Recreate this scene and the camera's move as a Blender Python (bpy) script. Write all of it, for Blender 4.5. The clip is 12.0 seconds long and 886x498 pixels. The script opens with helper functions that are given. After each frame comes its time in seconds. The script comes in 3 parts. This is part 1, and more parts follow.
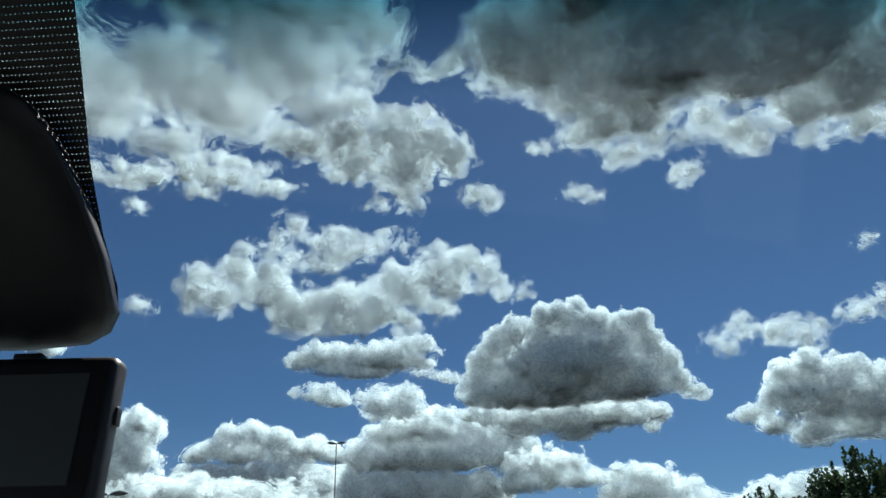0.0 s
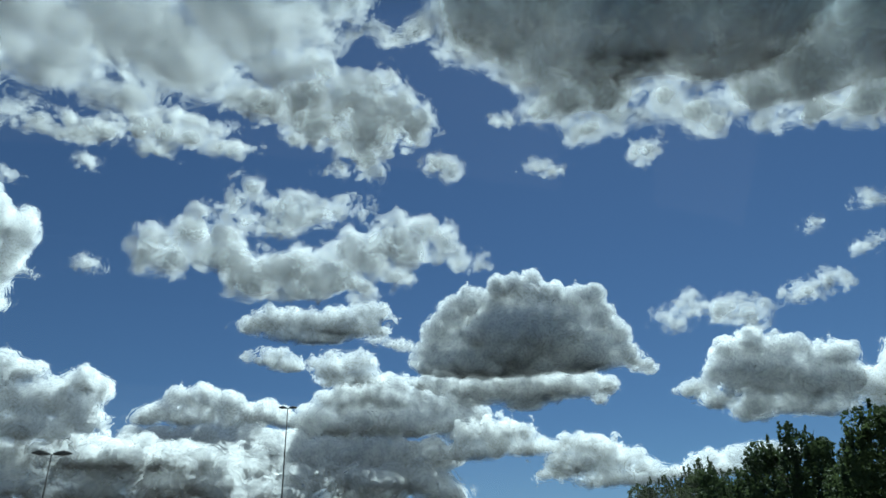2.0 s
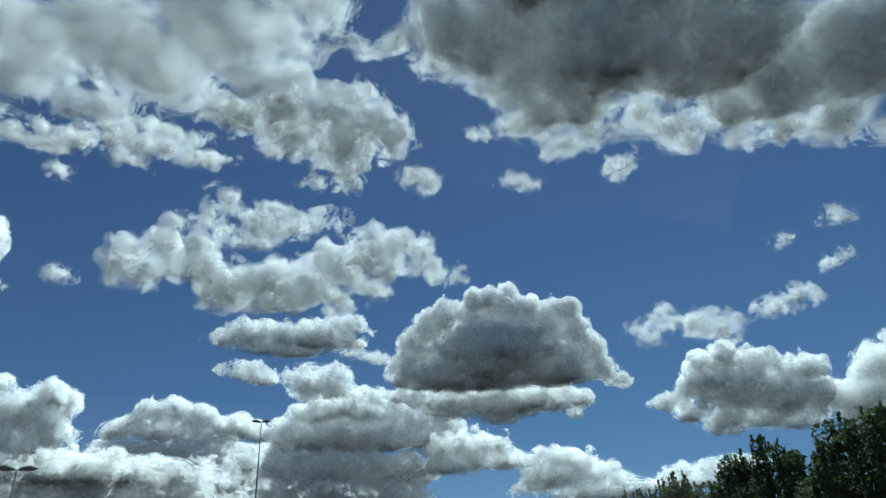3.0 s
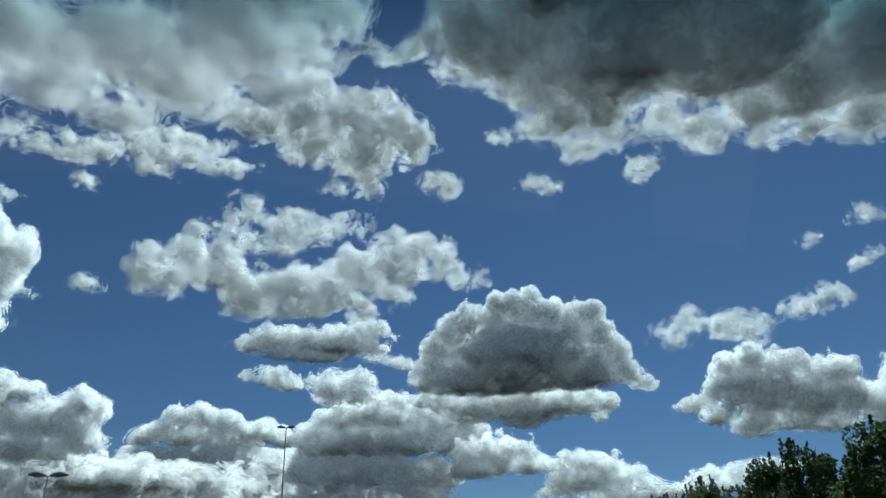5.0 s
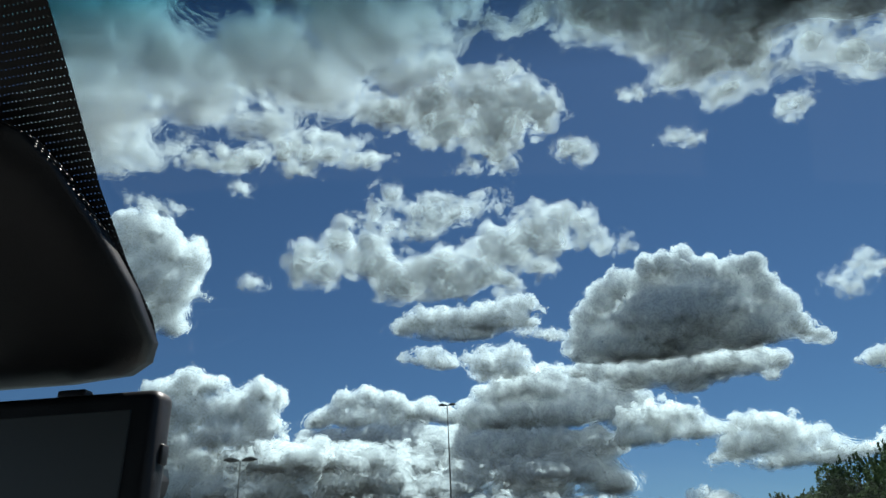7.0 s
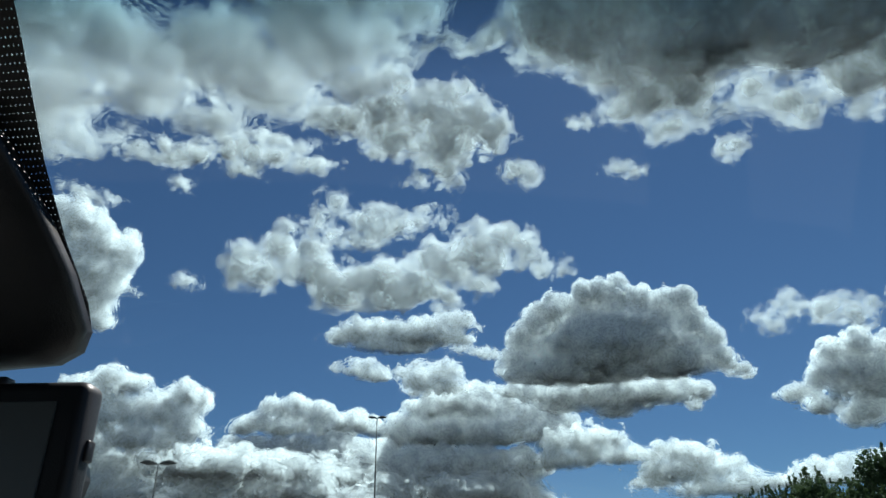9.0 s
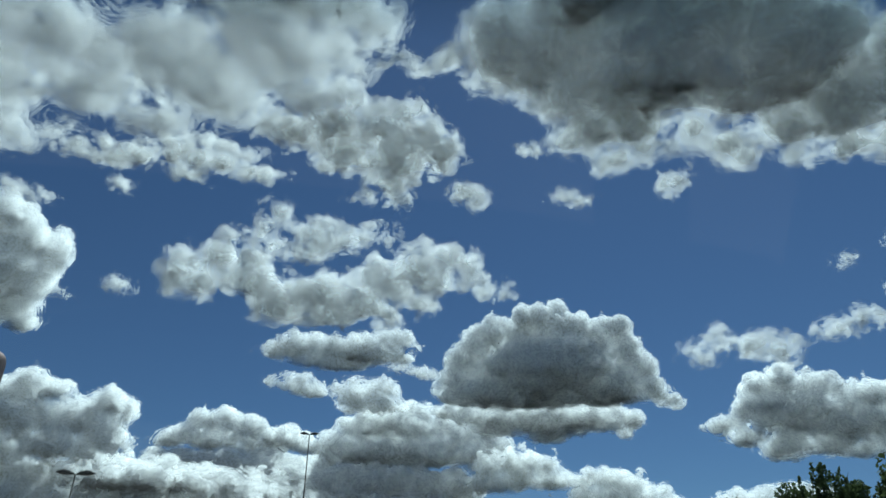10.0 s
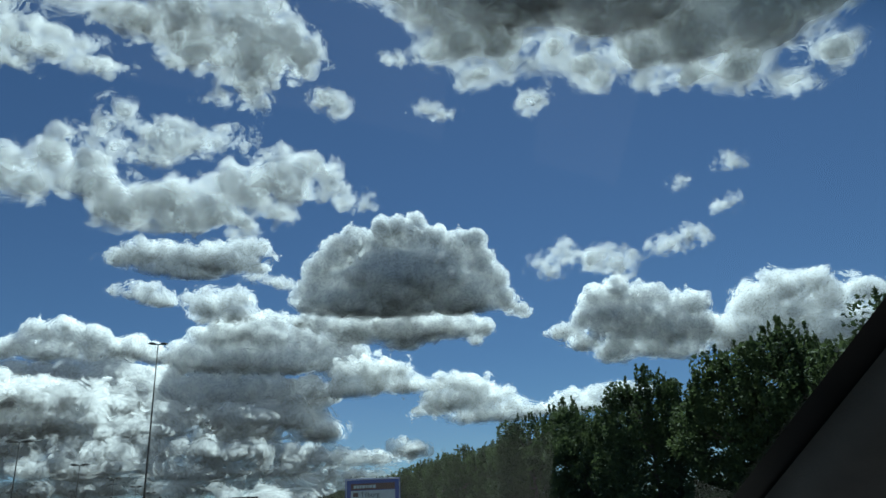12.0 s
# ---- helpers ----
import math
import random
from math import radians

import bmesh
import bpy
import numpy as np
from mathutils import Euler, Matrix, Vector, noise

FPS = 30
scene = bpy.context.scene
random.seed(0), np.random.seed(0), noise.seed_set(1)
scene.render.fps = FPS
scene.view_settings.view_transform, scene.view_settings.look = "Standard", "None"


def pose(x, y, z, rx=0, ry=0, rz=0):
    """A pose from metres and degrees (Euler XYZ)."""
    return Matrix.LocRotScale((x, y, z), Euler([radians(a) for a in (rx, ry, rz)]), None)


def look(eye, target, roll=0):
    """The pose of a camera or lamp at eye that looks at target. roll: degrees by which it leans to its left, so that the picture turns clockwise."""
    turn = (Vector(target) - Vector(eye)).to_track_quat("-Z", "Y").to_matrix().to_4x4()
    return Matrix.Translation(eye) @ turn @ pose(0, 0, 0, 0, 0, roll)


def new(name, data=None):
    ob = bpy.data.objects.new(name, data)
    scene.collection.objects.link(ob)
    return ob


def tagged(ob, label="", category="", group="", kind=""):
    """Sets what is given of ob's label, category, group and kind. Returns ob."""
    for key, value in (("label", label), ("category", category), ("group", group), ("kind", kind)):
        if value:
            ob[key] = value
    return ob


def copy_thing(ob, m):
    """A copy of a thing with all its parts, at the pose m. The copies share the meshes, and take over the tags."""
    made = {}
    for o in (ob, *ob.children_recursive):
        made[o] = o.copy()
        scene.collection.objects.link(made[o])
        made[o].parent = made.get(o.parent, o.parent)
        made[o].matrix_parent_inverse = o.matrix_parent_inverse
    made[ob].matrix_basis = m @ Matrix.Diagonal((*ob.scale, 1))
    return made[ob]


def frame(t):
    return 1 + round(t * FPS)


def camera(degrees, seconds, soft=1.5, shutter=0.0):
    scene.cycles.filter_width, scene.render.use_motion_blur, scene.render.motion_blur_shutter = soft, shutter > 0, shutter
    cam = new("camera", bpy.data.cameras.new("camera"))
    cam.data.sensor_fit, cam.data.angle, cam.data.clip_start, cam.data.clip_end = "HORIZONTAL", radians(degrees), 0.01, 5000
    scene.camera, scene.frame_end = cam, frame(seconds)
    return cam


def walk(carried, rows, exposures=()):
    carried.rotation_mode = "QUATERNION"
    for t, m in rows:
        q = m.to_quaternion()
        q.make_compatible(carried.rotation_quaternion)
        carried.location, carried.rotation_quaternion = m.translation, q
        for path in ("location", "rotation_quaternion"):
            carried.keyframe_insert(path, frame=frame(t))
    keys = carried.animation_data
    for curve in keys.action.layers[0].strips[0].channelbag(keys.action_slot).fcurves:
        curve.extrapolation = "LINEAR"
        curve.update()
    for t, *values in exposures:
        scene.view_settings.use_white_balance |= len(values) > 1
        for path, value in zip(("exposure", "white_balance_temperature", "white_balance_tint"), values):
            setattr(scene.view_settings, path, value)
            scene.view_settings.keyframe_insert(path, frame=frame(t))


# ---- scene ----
# ---------------------------------------------------------------- camera
cam = camera(64.4, 12.0)
PATH = [  # seconds, place, turn
    (0, -0.014, -0.033, 1.226, 118.5, 1.98, -1.59),
    (0.5, -0.016, -0.039, 1.227, 116.88, 1.07, -0.52),
    (1, -0.024, -0.009, 1.217, 115.67, 0.48, -0.41),
    (1.5, 0.011, 0.0, 1.223, 115.27, 1.04, -2.68),
    (2, 0.016, 0.004, 1.229, 115.88, 1.65, -5.58),
    (2.5, -0.02, 0.045, 1.234, 116.53, 2.18, -7.38),
    (4.5, -0.02, 0.045, 1.254, 117.17, 1.97, -7.44),
    (5, 0.012, 0.01, 1.26, 117.28, 1.99, -5.54),
    (5.5, 0.016, 0.002, 1.266, 117.22, 2.09, -2.47),
    (6, 0.02, -0.002, 1.271, 116.86, 2.25, 1.94),
    (6.5, 0.022, 0.011, 1.276, 116.0, 2.25, 6.02),
    (6.7, 0.019, 0.011, 1.276, 115.69, 2.23, 7.39),
    (8.3, -0.002, 0.012, 1.271, 115.69, 1.3, 5.25),
    (8.5, -0.005, 0.012, 1.27, 115.9, 1.16, 4.15),
    (9, 0.001, 0.022, 1.277, 116.65, 0.55, 1.28),
    (9.5, 0.006, 0.038, 1.262, 117.52, -0.04, -1.49),
    (10, 0.002, 0.045, 1.262, 118.19, -0.3, -4.25),
    (10.5, 0.006, 0.045, 1.262, 118.19, 0.02, -7.08),
    (11, 0.018, 0.042, 1.262, 117.03, 0.84, -9.77),
    (11.5, 0.034, 0.04, 1.262, 114.38, 2.02, -12.41),
    (12, 0.045, 0.038, 1.262, 110.71, 2.98, -15.22),
]
EXPOSURE = [(0, 0.99), (0.5, 1.04), (1.5, 1.10), (2, 0.92), (2.5, 0.86), (4.5, 0.81), (6, 0.81), (6.5, 0.88), (8.5, 0.94),
            (9.5, 0.87), (10, 0.76), (10.5, 0.73), (11.5, 0.79), (12, 0.90)]
walk(cam, [(t, pose(x, y, z, rx, ry, rz)) for t, x, y, z, rx, ry, rz in PATH], EXPOSURE)

# ---------------------------------------------------------------- sky, sun
SUN_AZ, SUN_EL = 28.0, 56.0
world = bpy.data.worlds.new("sky")
scene.world = world
world.use_nodes = True
wn = world.node_tree.nodes
sky = wn.new("ShaderNodeTexSky")
sky.sky_type = "NISHITA"
sky.sun_disc = False
sky.sun_elevation = radians(SUN_EL)
sky.sun_rotation = radians(SUN_AZ)
sky.altitude = 1500
sky.air_density = 1.0
sky.dust_density = 0.25
sky.ozone_density = 6.0
wn["Background"].inputs["Strength"].default_value = 0.032
world.node_tree.links.new(sky.outputs["Color"], wn["Background"].inputs["Color"])

sun = new("sun", bpy.data.lights.new("sun", "SUN"))
sun.data.energy = 4.9
sun.data.angle = radians(0.5)
sun.data.color = (1.0, 0.96, 0.9)


def heading(az, el):
    a, e = radians(az), radians(el)
    return Vector((math.sin(a) * math.cos(e), math.cos(a) * math.cos(e), math.sin(e)))


sun.matrix_world = look(heading(SUN_AZ, SUN_EL) * 50, (0, 0, 0))
scene.cycles.transparent_max_bounces = 128


# ---------------------------------------------------------------- materials
def material(name):
    m = bpy.data.materials.new(name)
    m.use_nodes = True
    t = m.node_tree
    return m, t, t.nodes, t.nodes["Principled BSDF"], t.links


def noise_ramp(t, scale, lo, hi, detail=4.0, coords="Object", rough=0.55, at=(0.35, 0.65)):
    """A noise texture driven through a two-colour ramp; returns the ramp."""
    co = t.nodes.new("ShaderNodeTexCoord")
    n = t.nodes.new("ShaderNodeTexNoise")
    n.inputs["Scale"].default_value = scale
    n.inputs["Detail"].default_value = detail
    n.inputs["Roughness"].default_value = rough
    t.links.new(co.outputs[coords], n.inputs["Vector"])
    r = t.nodes.new("ShaderNodeValToRGB")
    r.color_ramp.elements[0].position, r.color_ramp.elements[1].position = at
    r.color_ramp.elements[0].color = (*lo, 1)
    r.color_ramp.elements[1].color = (*hi, 1)
    t.links.new(n.outputs["Fac"], r.inputs["Fac"])
    return r, n


def surface(name, lo, hi, scale, rough, metal=0.0, bump=0.0, bump_scale=200.0, coat=0.0, detail=5.0):
    """A solid surface with two-tone grain and a fine relief."""
    m, t, nodes, bsdf, links = material(name)
    ramp, n = noise_ramp(t, scale, lo, hi, detail)
    links.new(ramp.outputs["Color"], bsdf.inputs["Base Color"])
    bsdf.inputs["Metallic"].default_value = metal
    bsdf.inputs["Coat Weight"].default_value = coat
    rr = nodes.new("ShaderNodeMapRange")
    rr.inputs["To Min"].default_value = max(0.02, rough - 0.12)
    rr.inputs["To Max"].default_value = min(1.0, rough + 0.12)
    links.new(n.outputs["Fac"], rr.inputs["Value"])
    links.new(rr.outputs["Result"], bsdf.inputs["Roughness"])
    if bump:
        _, fine = noise_ramp(t, bump_scale, lo, hi, 3.0)
        b = nodes.new("ShaderNodeBump")
        b.inputs["Strength"].default_value = bump
        b.inputs["Distance"].default_value = 0.002
        links.new(fine.outputs["Fac"], b.inputs["Height"])
        links.new(b.outputs["Normal"], bsdf.inputs["Normal"])
    return m


def vapour(name, level, torn, width, cover, grain, detail):
    """A thin layer of cloud droplets that scatters light evenly to all sides. level: how deep it lies in the cloud, in degrees;
    torn: how far tufts and gaps reach in and out; width: over what depth it closes; cover: how much of the view it then covers."""
    m, t, nodes, bsdf, links = material(name)
    nodes.remove(bsdf)
    mix = nodes.new("ShaderNodeMixShader")
    mix.inputs["Fac"].default_value = 0.5
    for k, kind in enumerate(("ShaderNodeBsdfDiffuse", "ShaderNodeBsdfTranslucent")):
        n = nodes.new(kind)
        n.inputs["Color"].default_value = (0.98, 0.98, 0.98, 1)
        links.new(n.outputs[0], mix.inputs[k + 1])
    co = nodes.new("ShaderNodeTexCoord")
    info = nodes.new("ShaderNodeObjectInfo")
    place = nodes.new("ShaderNodeVectorMath")
    place.operation = "MULTIPLY_ADD"
    place.inputs[1].default_value = (0.01, 0.01, 0.01)
    links.new(info.outputs["Location"], place.inputs[0])
    links.new(co.outputs["Object"], place.inputs[2])
    n = nodes.new("ShaderNodeTexNoise")
    n.inputs["Scale"].default_value = grain
    n.inputs["Detail"].default_value = detail
    n.inputs["Roughness"].default_value = 0.66
    n.inputs["Distortion"].default_value = 0.4
    links.new(place.outputs[0], n.inputs["Vector"])
    mr = nodes.new("ShaderNodeMapRange")
    mr.interpolation_type = "SMOOTHSTEP"
    mr.inputs["From Min"].default_value = 0.5 - level * 0.16 / torn
    mr.inputs["From Max"].default_value = 0.5 + (width - level) * 0.16 / torn
    mr.inputs["To Max"].default_value = cover
    links.new(n.outputs["Fac"], mr.inputs["Value"])
    clear = nodes.new("ShaderNodeBsdfTransparent")
    spread = nodes.new("ShaderNodeMixShader")
    links.new(mr.outputs["Result"], spread.inputs["Fac"])
    links.new(clear.outputs[0], spread.inputs[1])
    links.new(mix.outputs[0], spread.inputs[2])
    links.new(spread.outputs[0], nodes["Material Output"].inputs["Surface"])
    return m


def cloud_style(name, torn, width, cover, step, grain, dense, detail=4.2):
    """The layers of a kind of cloud, from the outermost in: pairs of depth and material. dense: how much each of the deep layers covers."""
    depths = list(np.arange(-0.8 * torn, width + 0.5 * torn, step))
    layers = [(float(d), vapour(f"{name}_vapour", float(d), torn, width, cover, grain, detail)) for d in depths]
    for deeper in DEEPER:
        d = depths[-1] + deeper
        layers.append((d, vapour(f"{name}_deep_vapour", d, torn, width, dense, grain, detail)))
    return layers


DEEPER = (0.15, 0.35, 0.6, 0.95, 1.5)
sheet = cloud_style("bright_sheet", 0.65, 0.4, 0.2, 0.18, 0.32, 0.22)
dark = cloud_style("dark_sheet", 0.5, 0.35, 0.22, 0.15, 0.5, 0.44)
torn = cloud_style("torn", 0.55, 0.18, 0.23, 0.12, 0.58, 0.32)
strand = cloud_style("strand", 0.5, 0.18, 0.24, 0.14, 0.9, 0.3)
veil = cloud_style("veil", 0.35, 0.2, 0.27, 0.13, 0.8, 0.35)
cumulus = cloud_style("heaped", 0.17, 0.13, 0.46, 0.11, 0.9, 0.5, 3.4)
pale = cloud_style("pale", 0.26, 0.16, 0.4, 0.12, 0.9, 0.5, 3.6)
layer = cloud_style("layer", 0.35, 0.25, 0.42, 0.16, 0.5, 0.6, 3.4)
white = cloud_style("white", 0.26, 0.16, 0.36, 0.12, 0.9, 0.36, 3.6)
wisp = cloud_style("wisp", 0.5, 0.22, 0.2, 0.115, 1.4, 0.3)

grass_mat = surface("field_grass", (0.05, 0.06, 0.045), (0.09, 0.09, 0.075), 0.02, 0.9)
asphalt_mat = surface("asphalt", (0.04, 0.04, 0.042), (0.065, 0.065, 0.063), 3.0, 0.85, bump=0.3, bump_scale=80)
plastic_mat = surface("black_plastic", (0.006, 0.007, 0.009), (0.010, 0.0115, 0.014), 30, 0.42, bump=0.15, bump_scale=900)
plastic_mat.node_tree.nodes["Principled BSDF"].inputs["Specular IOR Level"].default_value = 0.5
trim_mat = surface("grey_cabin_trim", (0.065, 0.07, 0.072), (0.095, 0.1, 0.103), 12, 0.8, bump=0.3, bump_scale=600)
steel_mat = surface("painted_steel", (0.02, 0.021, 0.023), (0.035, 0.036, 0.038), 4, 0.65, metal=0.0)
lamp_mat = surface("dark_lamp_housing", (0.015, 0.016, 0.018), (0.03, 0.03, 0.032), 6, 0.6)
for m in (steel_mat, lamp_mat):
    m.node_tree.nodes["Principled BSDF"].inputs["Specular IOR Level"].default_value = 0.15
bark_mat = surface("bark", (0.05, 0.035, 0.025), (0.11, 0.085, 0.06), 6, 0.9, bump=0.6, bump_scale=40)


# ---------------------------------------------------------------- building blocks
def mesh_object(name, verts, faces, mat, parent=None, smooth=False):
    """One mesh object from numpy arrays of corners and equal-sized faces."""
    me = bpy.data.meshes.new(name)
    v, f = np.asarray(verts, np.float32), np.asarray(faces, np.int32)
    me.vertices.add(len(v))
    me.vertices.foreach_set("co", v.ravel())
    me.loops.add(f.size)
    me.loops.foreach_set("vertex_index", f.ravel())
    me.polygons.add(len(f))
    me.polygons.foreach_set("loop_start", np.arange(len(f), dtype=np.int32) * f.shape[1])
    me.polygons.foreach_set("use_smooth", np.full(len(f), smooth))
    me.update(calc_edges=True)
    me.validate()
    me.materials.append(mat)
    ob = new(name, me)
    ob.parent = parent
    return ob


def part(name, bm, mat, parent=None, label="", smooth=False):
    """Links a bmesh as one mesh object under a thing or a part."""
    bmesh.ops.recalc_face_normals(bm, faces=bm.faces)
    me = bpy.data.meshes.new(name)
    bm.to_mesh(me)
    bm.free()
    if smooth:
        me.polygons.foreach_set("use_smooth", [True] * len(me.polygons))
    me.materials.append(mat)
    ob = new(name, me)
    ob.parent = parent
    return tagged(ob, label)


def box_bm(x0, y0, z0, x1, y1, z1, bevel=0.0, segments=2):
    bm = bmesh.new()
    bmesh.ops.create_cube(bm, size=1)
    bmesh.ops.scale(bm, vec=(x1 - x0, y1 - y0, z1 - z0), verts=bm.verts)
    bmesh.ops.translate(bm, vec=((x0 + x1) / 2, (y0 + y1) / 2, (z0 + z1) / 2), verts=bm.verts)
    if bevel:
        bmesh.ops.bevel(bm, geom=bm.edges[:], offset=bevel, segments=segments, affect="EDGES", profile=0.5)
    return bm


def tube_bm(points, radii, sides=10, bm=None):
    """A tapered tube along points."""
    bm = bm or bmesh.new()
    rings = []
    for i, p in enumerate(points):
        a = Vector(points[max(i - 1, 0)])
        b = Vector(points[min(i + 1, len(points) - 1)])
        q = (b - a).to_track_quat("Z", "Y")
        rings.append([bm.verts.new(Vector(p) + q @ Vector((math.cos(k * math.tau / sides) * radii[i], math.sin(k * math.tau / sides) * radii[i], 0)))
                      for k in range(sides)])
    for r, s in zip(rings, rings[1:]):
        for k in range(sides):
            bm.faces.new((r[k], r[(k + 1) % sides], s[(k + 1) % sides], s[k]))
    bm.faces.new(rings[0][::-1])
    bm.faces.new(rings[-1])
    return bm


# ---------------------------------------------------------------- clouds
def lattice(rng, shape, cell):
    """Smooth random values on a grid, one lattice knot every `cell` grid steps."""
    a = rng.standard_normal([int(n / cell) + 4 for n in shape]).astype(np.float32)
    for axis, n in enumerate(shape):
        u = np.arange(n) / cell + rng.random()
        i = u.astype(int)
        w = (u - i).astype(np.float32)
        shp = [1, 1, 1]
        shp[axis] = n
        w0, w1, w2 = (0.5 * (1 - w) ** 2).reshape(shp), (0.5 + w * (1 - w)).reshape(shp), (0.5 * w ** 2).reshape(shp)
        a = np.take(a, i, axis) * w0 + np.take(a, i + 1, axis) * w1 + np.take(a, i + 2, axis) * w2
    return a


def puffs(rng, points, size):
    """Rounded heads packed side by side: 0.55 less the distance to the nearest of scattered spots, in units of size."""
    p = (points - points.min(0)) / size + 1.5
    base = p.astype(np.int32)
    knots = base.max(0) + 3
    spots = rng.random((*knots, 3)).astype(np.float32).reshape(-1, 3)
    within = (p - base).astype(np.float32)
    flat = (base[:, 0] * knots[1] + base[:, 1]) * knots[2] + base[:, 2]
    best = np.full(len(p), 9, np.float32)
    for i in (-1, 0, 1):
        for j in (-1, 0, 1):
            for k in (-1, 0, 1):
                d = spots[flat + ((i * knots[1] + j) * knots[2] + k)]
                d += np.array((i, j, k), np.float32) - within
                np.minimum(best, np.einsum("ij,ij->i", d, d), out=best)
    return 0.6 - np.sqrt(best + 0.07)


def skin(field, low, step):
    """The surface field = 0 of a grid of values (positive inside), as corners and quads."""
    inside = field > 0
    nx, ny, nz = field.shape
    count = np.zeros((nx - 1, ny - 1, nz - 1), np.int8)
    corner = [(i, j, k) for i in (0, 1) for j in (0, 1) for k in (0, 1)]
    for i, j, k in corner:
        count += inside[i:nx - 1 + i, j:ny - 1 + j, k:nz - 1 + k]
    cells = np.argwhere((count > 0) & (count < 8))
    number = np.full(count.shape, -1, np.int32)
    number[tuple(cells.T)] = np.arange(len(cells))
    total, hits = np.zeros((len(cells), 3), np.float32), np.zeros((len(cells), 1), np.float32)
    for c0 in corner:
        for axis in range(3):
            if c0[axis]:
                continue
            c1 = list(c0)
            c1[axis] = 1
            f0, f1 = field[tuple((cells + c0).T)], field[tuple((cells + c1).T)]
            cross = (f0 > 0) != (f1 > 0)
            w = np.where(cross, f0 / np.where(cross, f0 - f1, 1), 0)
            p = np.tile(np.array(c0, np.float32), (len(cells), 1))
            p[:, axis] = w
            total += p * cross[:, None]
            hits += cross[:, None]
    verts = low + step * (cells + total / np.maximum(hits, 1))
    faces = []
    for axis in range(3):
        b, c = (axis + 1) % 3, (axis + 2) % 3
        a0 = [slice(None)] * 3
        a1 = [slice(None)] * 3
        a0[axis], a1[axis] = slice(0, -1), slice(1, None)
        e = np.argwhere(inside[tuple(a0)] != inside[tuple(a1)])
        e = e[(e[:, b] > 0) & (e[:, c] > 0) & (e[:, b] < field.shape[b] - 1) & (e[:, c] < field.shape[c] - 1)]
        flip = inside[tuple(e.T)]
        quad = []
        for db, dc in ((1, 1), (0, 1), (0, 0), (1, 0)):
            q = e.copy()
            q[:, b] -= db
            q[:, c] -= dc
            quad.append(number[tuple(q.T)])
        quad = np.stack(quad, 1)
        quad[~flip] = quad[~flip][:, ::-1]
        faces.append(quad)
    return verts, np.concatenate(faces)


LEAN, UPWARD = 0.6, np.array((0.0, 0.3, 1.0), np.float32)


